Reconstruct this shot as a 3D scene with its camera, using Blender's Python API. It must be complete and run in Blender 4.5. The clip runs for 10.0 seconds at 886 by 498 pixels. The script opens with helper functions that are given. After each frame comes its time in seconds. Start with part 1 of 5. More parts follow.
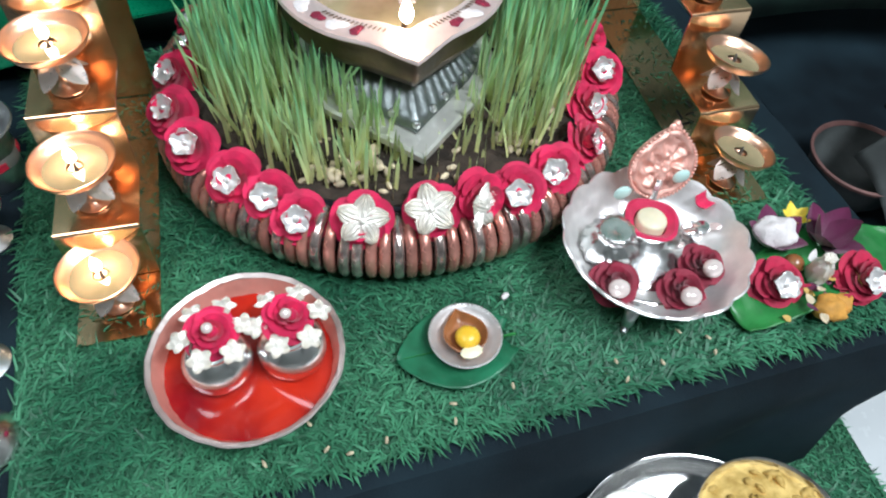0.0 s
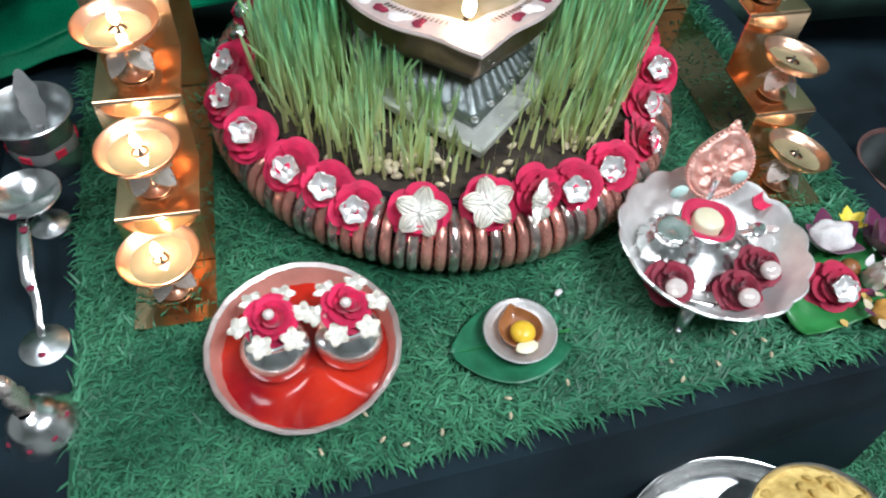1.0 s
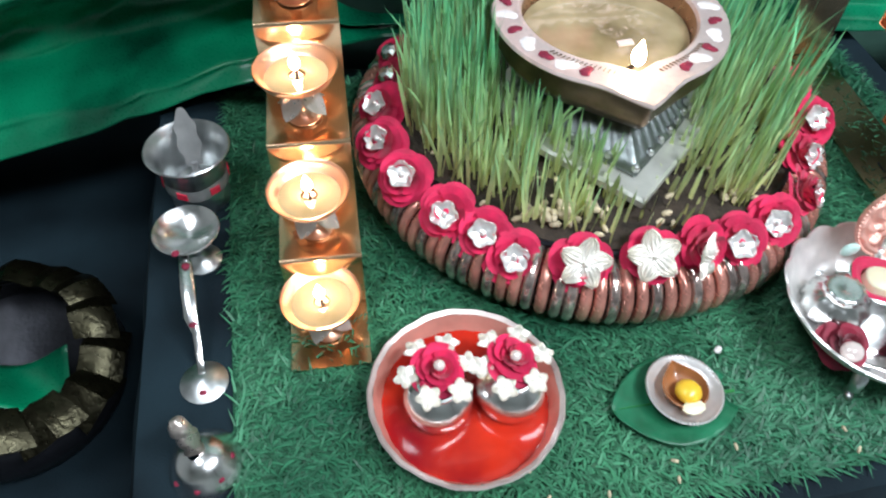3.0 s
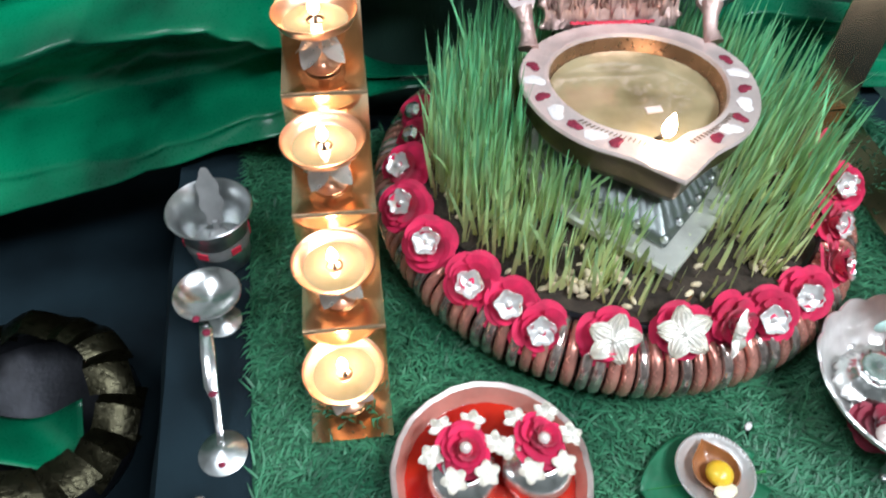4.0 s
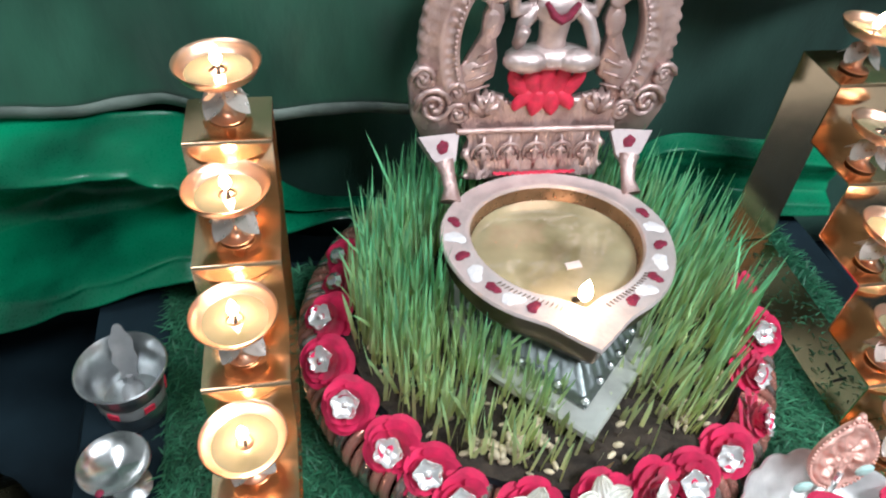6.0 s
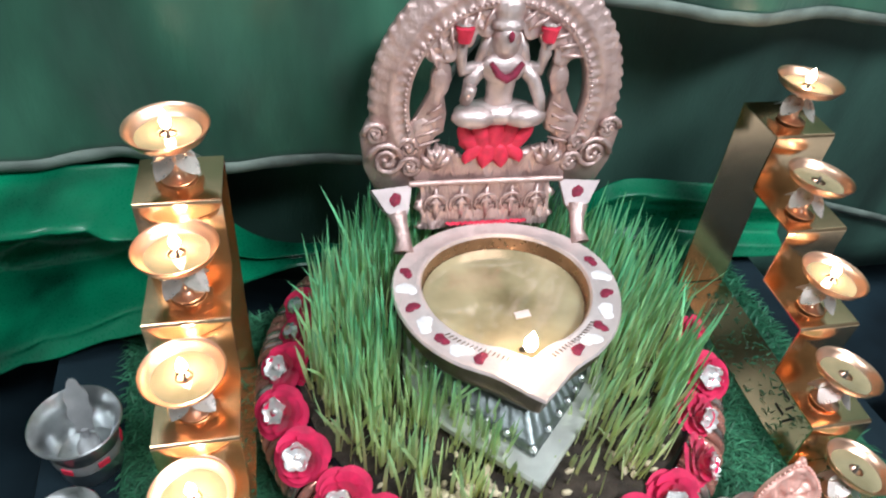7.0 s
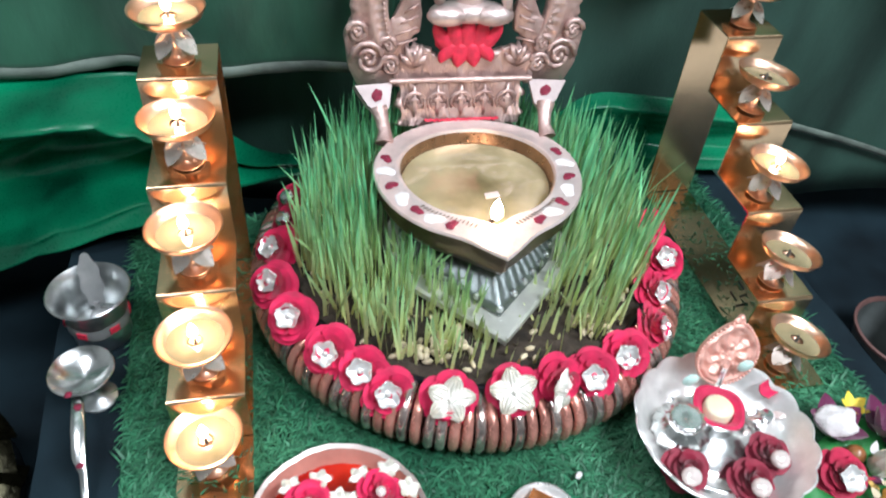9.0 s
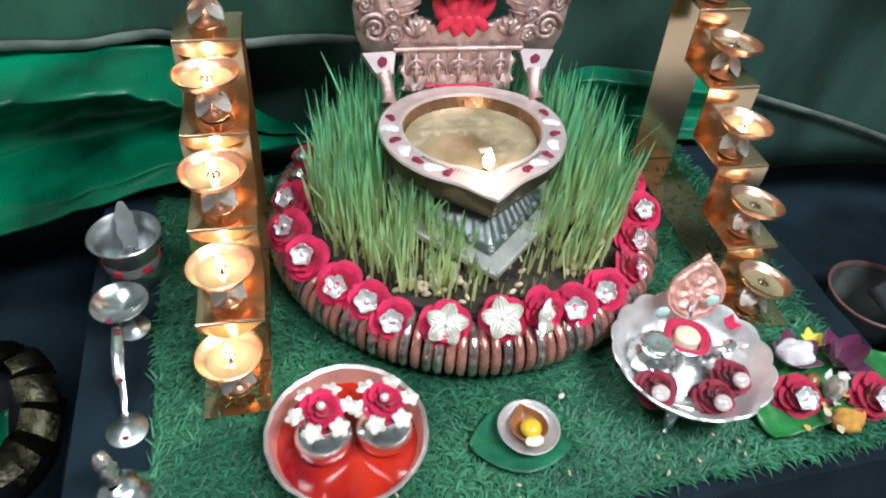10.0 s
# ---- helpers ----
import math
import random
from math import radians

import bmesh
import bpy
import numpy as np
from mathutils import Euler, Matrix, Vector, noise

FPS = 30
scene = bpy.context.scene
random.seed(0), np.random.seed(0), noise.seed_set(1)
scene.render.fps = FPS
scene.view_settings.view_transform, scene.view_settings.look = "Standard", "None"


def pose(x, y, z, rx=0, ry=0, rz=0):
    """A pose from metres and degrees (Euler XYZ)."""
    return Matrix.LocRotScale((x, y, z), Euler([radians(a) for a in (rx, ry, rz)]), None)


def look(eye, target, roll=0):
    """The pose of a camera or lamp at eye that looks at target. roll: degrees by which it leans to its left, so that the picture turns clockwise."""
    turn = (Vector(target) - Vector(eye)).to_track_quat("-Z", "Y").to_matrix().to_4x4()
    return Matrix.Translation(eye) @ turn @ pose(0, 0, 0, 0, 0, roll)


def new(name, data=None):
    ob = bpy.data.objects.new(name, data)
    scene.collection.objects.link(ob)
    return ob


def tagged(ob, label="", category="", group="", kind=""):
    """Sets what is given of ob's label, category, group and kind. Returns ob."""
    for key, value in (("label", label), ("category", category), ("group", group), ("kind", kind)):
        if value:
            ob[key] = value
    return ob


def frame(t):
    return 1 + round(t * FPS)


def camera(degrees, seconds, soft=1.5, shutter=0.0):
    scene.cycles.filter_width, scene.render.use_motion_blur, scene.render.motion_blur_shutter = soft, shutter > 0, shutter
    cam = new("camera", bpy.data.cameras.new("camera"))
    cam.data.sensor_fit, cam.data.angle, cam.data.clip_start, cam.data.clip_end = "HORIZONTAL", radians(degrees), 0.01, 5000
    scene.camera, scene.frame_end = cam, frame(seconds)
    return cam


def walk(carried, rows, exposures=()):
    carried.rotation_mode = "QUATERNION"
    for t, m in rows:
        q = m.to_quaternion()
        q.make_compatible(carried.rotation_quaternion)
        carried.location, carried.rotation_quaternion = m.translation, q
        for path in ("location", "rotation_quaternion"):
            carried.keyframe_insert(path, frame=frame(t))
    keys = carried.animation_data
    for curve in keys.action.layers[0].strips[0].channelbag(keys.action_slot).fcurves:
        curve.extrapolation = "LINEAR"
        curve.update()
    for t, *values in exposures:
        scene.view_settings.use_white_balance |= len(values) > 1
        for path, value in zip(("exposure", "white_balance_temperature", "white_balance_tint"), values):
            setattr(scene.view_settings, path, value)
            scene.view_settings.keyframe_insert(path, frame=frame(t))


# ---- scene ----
cam = camera(64.7, 10.0, soft=2.0, shutter=0.5)
PATH = [
    (0, (-0.065, -0.458, 0.453), (0.242, 0.705, -1.145), 5.8),
    (0.5, (-0.08, -0.46, 0.452), (0.213, 0.737, -1.124), 5.4),
    (1, (-0.096, -0.458, 0.447), (0.173, 0.717, -1.149), 5.8),
    (1.5, (-0.119, -0.456, 0.452), (0.141, 0.738, -1.132), 4.9),
    (2, (-0.14, -0.451, 0.45), (0.094, 0.75, -1.132), 4.1),
    (2.5, (-0.162, -0.441, 0.448), (0.035, 0.77, -1.132), 3.8),
    (2.7, (-0.168, -0.437, 0.447), (0.005, 0.786, -1.126), 3.3),
    (3.8, (-0.186, -0.403, 0.46), (-0.072, 0.875, -1.074), 2.6),
    (4, (-0.187, -0.395, 0.465), (-0.059, 0.888, -1.064), 2.9),
    (4.5, (-0.178, -0.378, 0.471), (0.004, 0.943, -1.02), 4.5),
    (5, (-0.173, -0.357, 0.485), (0.034, 0.995, -0.974), 5.5),
    (5.5, (-0.166, -0.342, 0.499), (0.06, 1.038, -0.931), 5.7),
    (7, (-0.131, -0.341, 0.536), (0.162, 1.114, -0.804), 6.0),
    (7.5, (-0.116, -0.354, 0.546), (0.184, 1.12, -0.772), 6.3),
    (8, (-0.107, -0.373, 0.536), (0.188, 1.105, -0.779), 6.4),
    (8.5, (-0.112, -0.411, 0.532), (0.166, 1.049, -0.806), 5.8),
    (9, (-0.12, -0.442, 0.514), (0.165, 0.98, -0.863), 5.7),
    (9.5, (-0.128, -0.479, 0.518), (0.166, 0.934, -0.867), 5.9),
    (10, (-0.123, -0.528, 0.524), (0.142, 0.903, -0.848), 5.2),
]
walk(cam, [(t, look(eye, target, roll)) for t, eye, target, roll in PATH],
     exposures=[(t, stops, 6200, 12) for t, stops in ((0, 0.22), (1.5, 0.24), (2.5, 0.38), (4, 0.34), (5.5, 0.26), (7, 0.40), (8.5, 0.50), (9.1, 0.46), (9.6, 0.26), (10, 0.28))])

# ---- world and lights ----
world = bpy.data.worlds.new("world")
scene.world = world
world.use_nodes = True
world.node_tree.nodes["Background"].inputs[0].default_value = (0.5, 0.56, 0.6, 1)
world.node_tree.nodes["Background"].inputs[1].default_value = 0.03


def area_lamp(name, at, target, sx, sy, power, color):
    d = bpy.data.lights.new(name, "AREA")
    d.shape, d.size, d.size_y, d.energy, d.color = "RECTANGLE", sx, sy, power, color
    ob = new(name, d)
    ob.matrix_world = look(at, target)
    return ob


# the room's ceiling light in front of and above the altar, and an unseen fill added at the other side
area_lamp("ceiling_light_lamp", (0.62, -0.75, 1.62), (0.14, -0.1, 0), 1.1, 0.22, 34, (0.90, 0.965, 1.0))
area_lamp("ceiling_light_lamp", (-0.7, -0.35, 1.62), (0, 0, 0), 0.6, 0.4, 8.5, (0.90, 0.965, 1.0))


# ---- materials ----
def surf(name, color, rough=0.5, metal=0.0, var=0.2, scale=30.0, bump=0.15, fine=220.0, color2=None, coat=0.0, sheen=0.0, rvar=0.12, island=0.0, lucent=0.0, obrand=0.0, stretch=None, spec=0.5):
    m = bpy.data.materials.new(name)
    m.use_nodes = True
    nt = m.node_tree
    b = nt.nodes["Principled BSDF"]
    tc = nt.nodes.new("ShaderNodeTexCoord")
    co = tc.outputs["Object"]
    if stretch:
        mp = nt.nodes.new("ShaderNodeMapping")
        mp.inputs["Scale"].default_value = stretch
        nt.links.new(co, mp.inputs[0])
        co = mp.outputs[0]
    n1, n2 = nt.nodes.new("ShaderNodeTexNoise"), nt.nodes.new("ShaderNodeTexNoise")
    for n, s, d in ((n1, scale, 4.0), (n2, fine, 3.0)):
        n.inputs["Scale"].default_value, n.inputs["Detail"].default_value = s, d
        nt.links.new(co, n.inputs["Vector"])
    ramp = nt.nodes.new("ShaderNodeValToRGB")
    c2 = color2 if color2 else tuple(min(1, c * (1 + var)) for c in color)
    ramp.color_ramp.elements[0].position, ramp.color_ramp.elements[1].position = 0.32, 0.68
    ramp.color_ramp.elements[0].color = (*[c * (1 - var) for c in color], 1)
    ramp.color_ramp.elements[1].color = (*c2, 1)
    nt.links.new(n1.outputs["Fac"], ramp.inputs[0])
    out = ramp.outputs[0]
    if island or obrand:
        g = nt.nodes.new("ShaderNodeNewGeometry") if island else nt.nodes.new("ShaderNodeObjectInfo")
        hsv = nt.nodes.new("ShaderNodeHueSaturation")
        mr = nt.nodes.new("ShaderNodeMapRange")
        k = island or obrand
        mr.inputs[3].default_value, mr.inputs[4].default_value = 1 - k, 1 + k
        nt.links.new(g.outputs["Random Per Island" if island else "Random"], mr.inputs[0])
        nt.links.new(mr.outputs[0], hsv.inputs["Value"])
        nt.links.new(out, hsv.inputs["Color"])
        out = hsv.outputs[0]
    nt.links.new(out, b.inputs["Base Color"])
    rr = nt.nodes.new("ShaderNodeMapRange")
    rr.inputs[3].default_value, rr.inputs[4].default_value = max(0.02, rough - rvar), min(1, rough + rvar)
    nt.links.new(n2.outputs["Fac"], rr.inputs[0])
    nt.links.new(rr.outputs[0], b.inputs["Roughness"])
    b.inputs["Metallic"].default_value = metal
    b.inputs["Coat Weight"].default_value = coat
    b.inputs["Specular IOR Level"].default_value = spec
    b.inputs["Sheen Weight"].default_value = sheen
    if lucent:
        b.inputs["Subsurface Weight"].default_value = lucent
        b.inputs["Subsurface Radius"].default_value = (0.004, 0.003, 0.002)
    if bump:
        bp = nt.nodes.new("ShaderNodeBump")
        bp.inputs["Strength"].default_value, bp.inputs["Distance"].default_value = bump, 0.002
        nt.links.new(n2.outputs["Fac"], bp.inputs["Height"])
        nt.links.new(bp.outputs[0], b.inputs["Normal"])
    return m


def glow(name, color, strength):
    m = bpy.data.materials.new(name)
    m.use_nodes = True
    b = m.node_tree.nodes["Principled BSDF"]
    b.inputs["Base Color"].default_value = (*color, 1)
    b.inputs["Emission Color"].default_value = (*color, 1)
    b.inputs["Emission Strength"].default_value = strength
    return m


def height_mix(m, low, high, z0, z1):
    """Lets the plant's colour run from low to high along its height."""
    nt = m.node_tree
    b = nt.nodes["Principled BSDF"]
    tc, sx, mr, rp = (nt.nodes.new("ShaderNode" + k) for k in ("TexCoord", "SeparateXYZ", "MapRange", "ValToRGB"))
    nt.links.new(tc.outputs["Object"], sx.inputs[0])
    nt.links.new(sx.outputs["Z"], mr.inputs[0])
    mr.inputs[1].default_value, mr.inputs[2].default_value = z0, z1
    nt.links.new(mr.outputs[0], rp.inputs[0])
    rp.color_ramp.elements[0].color, rp.color_ramp.elements[1].color = (*low, 1), (*high, 1)
    g, hsv, vr = nt.nodes.new("ShaderNodeNewGeometry"), nt.nodes.new("ShaderNodeHueSaturation"), nt.nodes.new("ShaderNodeMapRange")
    vr.inputs[3].default_value, vr.inputs[4].default_value = 0.7, 1.35
    nt.links.new(g.outputs["Random Per Island"], vr.inputs[0])
    nt.links.new(vr.outputs[0], hsv.inputs["Value"])
    nt.links.new(rp.outputs[0], hsv.inputs["Color"])
    nt.links.new(hsv.outputs[0], b.inputs["Base Color"])
    return m


BRASS = surf("brass_sheet", (0.88, 0.59, 0.36), 0.17, 1.0, 0.10, 14, 0.01, 90, rvar=0.04)
COPPER = surf("copper_cup", (0.93, 0.57, 0.40), 0.31, 1.0, 0.05, 25, 0.0, 120, rvar=0.02)
SILVER = surf("silver", (0.86, 0.86, 0.85), 0.23, 1.0, 0.10, 50, 0.04, 200, rvar=0.08)
OLD_SILVER = surf("worn_silver", (0.66, 0.68, 0.68), 0.33, 1.0, 0.25, 45, 0.1, 180)
BRIGHT = surf("pearly_silver", (0.84, 0.82, 0.80), 0.36, 0.7, 0.1, 60, 0.06, 260)
PETAL_METAL = surf("pinkish_silver_petal", (0.84, 0.72, 0.65), 0.30, 0.85, 0.1, 60, 0.05, 260)
FOIL = surf("foil", (0.88, 0.84, 0.76), 0.42, 0.5, 0.08, 120, 0.25, 500)
LAMP_BRASS = surf("polished_lamp_brass", (0.58, 0.395, 0.36), 0.46, 0.75, 0.2, 45, 0.5, 320, color2=(0.70, 0.52, 0.48))
STATUE = surf("cast_statue_metal", (0.60, 0.46, 0.43), 0.46, 0.75, 0.18, 60, 0.4, 300, color2=(0.72, 0.59, 0.56))
INNER_BRASS = surf("warm_inner_brass", (0.42, 0.25, 0.16), 0.30, 0.9, 0.3, 40, 0.1, 180)
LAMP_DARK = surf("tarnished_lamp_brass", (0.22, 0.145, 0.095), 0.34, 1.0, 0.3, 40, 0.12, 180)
LAMP_GREY = surf("grey_cast_metal", (0.23, 0.255, 0.25), 0.42, 0.9, 0.25, 60, 0.2, 260)
BRACKET = surf("pale_bracket_metal", (0.46, 0.38, 0.37), 0.6, 0.45, 0.12, 60, 0.2, 240)
RIM_WHITE = surf("pale_metal_rim", (0.80, 0.67, 0.64), 0.42, 0.6, 0.14, 40, 0.25, 240)
PALE_PLATE = surf("pale_silvered_plate", (0.72, 0.72, 0.66), 0.36, 0.6, 0.14, 40, 0.15, 240)
RED_PASTE = surf("vermilion_paste", (0.20, 0.010, 0.035), 0.75, 0, 0.3, 200, 0.5, 600)
PINK_RED = surf("red_paint", (0.68, 0.025, 0.065), 0.55, 0, 0.2, 120, 0.3, 500)
WHITE_PASTE = surf("sandal_paste", (0.74, 0.69, 0.68), 0.75, 0, 0.1, 150, 0.4, 500)
ROSE = surf("red_velvet", (0.62, 0.008, 0.075), 0.7, 0, 0.25, 60, 0.15, 500, sheen=0.22, obrand=0.15)
# darker copy of the red velvet, with the leaf roses' shade in its colour
ROSE_SHADED = surf("crimson_velvet", (0.42, 0.005, 0.045), 0.7, 0, 0.25, 60, 0.15, 500, sheen=0.2)
ROSE_DEEP = surf("dark_red_velvet", (0.20, 0.003, 0.022), 0.65, 0, 0.3, 60, 0.15, 500, sheen=0.3)
PURPLE = surf("purple_petal", (0.10, 0.005, 0.045), 0.6, 0, 0.3, 60, 0.25, 400, sheen=0.3)
PEARL = surf("pearl", (0.85, 0.72, 0.68), 0.18, 0.3, 0.08, 60, 0.0, 200, coat=0.6)
OIL = surf("lamp_oil", (0.25, 0.20, 0.10), 0.04, 0, 0.35, 15, 0.02, 40, color2=(0.46, 0.39, 0.23), coat=1.0, rvar=0.03)
RED_WATER = surf("red_water", (0.25, 0.003, 0.014), 0.07, 0, 0.25, 16, 0.03, 40, color2=(0.60, 0.030, 0.010), coat=0.4, rvar=0.03, spec=0.3)
ORANGE_PLATE = surf("pink_copper_plate", (0.86, 0.40, 0.32), 0.4, 0.45, 0.12, 40, 0.1, 200)
PLATE_RIM = surf("worn_plate_rim", (0.74, 0.64, 0.60), 0.4, 0.7, 0.15, 60, 0.15, 200)
CLAY = surf("clay", (0.30, 0.11, 0.035), 0.35, 0, 0.3, 90, 0.2, 300, coat=0.4)
YELLOW = surf("yellow_wax", (0.90, 0.48, 0.02), 0.3, 0, 0.2, 60, 0.05, 200, color2=(0.95, 0.65, 0.06), lucent=0.3)
SOIL = surf("dark_soil", (0.035, 0.024, 0.016), 0.9, 0, 0.5, 70, 0.9, 260)
SEED = surf("seed_husk", (0.58, 0.48, 0.32), 0.7, 0, 0.3, 100, 0.2, 300, island=0.3)
GRASS = height_mix(surf("wheat_grass", (0.1, 0.25, 0.05), 0.45, 0, 0.2, 40, 0, 200), (0.68, 0.69, 0.30), (0.16, 0.52, 0.25), 0.062, 0.130)
TURF = surf("artificial_turf", (0.024, 0.165, 0.082), 0.55, 0, 0.35, 9, 0, 100, color2=(0.058, 0.235, 0.118), island=0.5, spec=0.5)
TURF_BASE = surf("turf_backing", (0.005, 0.07, 0.03), 0.8, 0, 0.4, 60, 0.5, 300)
# base colour lifted and bluish to stand in for haze over the blacks
BLACK_CLOTH = surf("black_cloth", (0.008, 0.016, 0.023), 0.8, 0, 0.4, 8, 0.3, 700, color2=(0.014, 0.030, 0.040), spec=0.15)
DARK_CLOTH = surf("dark_backdrop_cloth", (0.024, 0.066, 0.050), 0.6, 0, 0.5, 8, 0.2, 500, color2=(0.046, 0.115, 0.086), stretch=(1, 1, 0.3))
SATIN = surf("green_satin", (0.014, 0.066, 0.042), 0.42, 0, 0.55, 9, 0.3, 140, color2=(0.036, 0.145, 0.086), stretch=(1, 1, 0.4), sheen=0.2)
# the broad dark-to-bright blotches paint satin highlights into the colour
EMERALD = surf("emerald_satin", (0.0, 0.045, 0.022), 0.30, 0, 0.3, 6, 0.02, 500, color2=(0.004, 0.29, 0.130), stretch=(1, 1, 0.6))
BORDER = surf("grey_border", (0.13, 0.16, 0.135), 0.8, 0, 0.45, 22, 0.2, 400)
LEAF = surf("betel_leaf", (0.012, 0.13, 0.055), 0.38, 0, 0.3, 35, 0.25, 160, color2=(0.02, 0.19, 0.09))
LEAF_LIGHT = surf("banana_leaf", (0.016, 0.15, 0.035), 0.35, 0, 0.3, 35, 0.2, 160, color2=(0.035, 0.25, 0.06))
COPPER_PINK = surf("pink_copper", (0.84, 0.46, 0.38), 0.52, 0.55, 0.2, 80, 0.3, 300)
BEAD_COPPER = surf("copper_bangle", (0.66, 0.29, 0.23), 0.24, 0.6, 0.2, 60, 0.05, 250, obrand=0.2)
BEAD_DARK = surf("glass_bangle", (0.60, 0.48, 0.44), 0.16, 0.85, 0.4, 90, 0.1, 300, obrand=0.35)
WHITE_FOOD = surf("white_food", (0.82, 0.79, 0.72), 0.7, 0, 0.1, 80, 0.5, 260)
YELLOW_FOOD = surf("yellow_food", (0.62, 0.38, 0.08), 0.7, 0, 0.3, 90, 0.6, 240, color2=(0.78, 0.55, 0.18))
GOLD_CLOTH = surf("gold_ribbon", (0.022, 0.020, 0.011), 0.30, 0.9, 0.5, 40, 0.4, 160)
DARK_METAL = surf("dark_metal", (0.018, 0.019, 0.024), 0.4, 0.6, 0.3, 40, 0.2, 200)
WAX = surf("candle_wax", (0.78, 0.72, 0.52), 0.4, 0, 0.08, 60, 0.05, 200, lucent=0.3)
GREY_SPOON = surf("dull_aluminium", (0.42, 0.42, 0.42), 0.45, 0.6, 0.15, 60, 0.1, 300)
MINT = surf("pale_mint_enamel", (0.55, 0.78, 0.72), 0.35, 0, 0.1, 60, 0.05, 200)
TURMERIC = surf("turmeric_lump", (0.58, 0.28, 0.05), 0.75, 0, 0.3, 80, 0.6, 200)
YELLOW_PETAL = surf("yellow_petal", (0.80, 0.62, 0.06), 0.6, 0, 0.2, 90, 0.2, 300)
FLOOR_TILE = surf("white_tile", (0.62, 0.65, 0.66), 0.25, 0, 0.08, 3, 0.03, 100)
PLASTER = surf("wall_paint", (0.55, 0.56, 0.54), 0.8, 0, 0.06, 2, 0.1, 120)
# side bowl and cloth: base colours darkened to stand for the deep shade there
SHADED_GREY = surf("dull_grey", (0.055, 0.062, 0.060), 0.6, 0, 0.25, 30, 0.2, 200)
SHADED_RIM = surf("dull_copper_rim", (0.20, 0.10, 0.09), 0.5, 0.3, 0.2, 40, 0.1, 200)
MAGENTA = surf("magenta_cloth", (0.25, 0.006, 0.05), 0.7, 0, 0.3, 20, 0.3, 300, sheen=0.3)
BLACK_INK = surf("black_ink", (0.01, 0.01, 0.01), 0.6, 0, 0.1, 60, 0, 100)
WICK = surf("burnt_wick", (0.06, 0.05, 0.04), 0.9, 0, 0.5, 200, 0.5, 600)
FLAME = glow("flame", (1.0, 0.70, 0.44), 78)


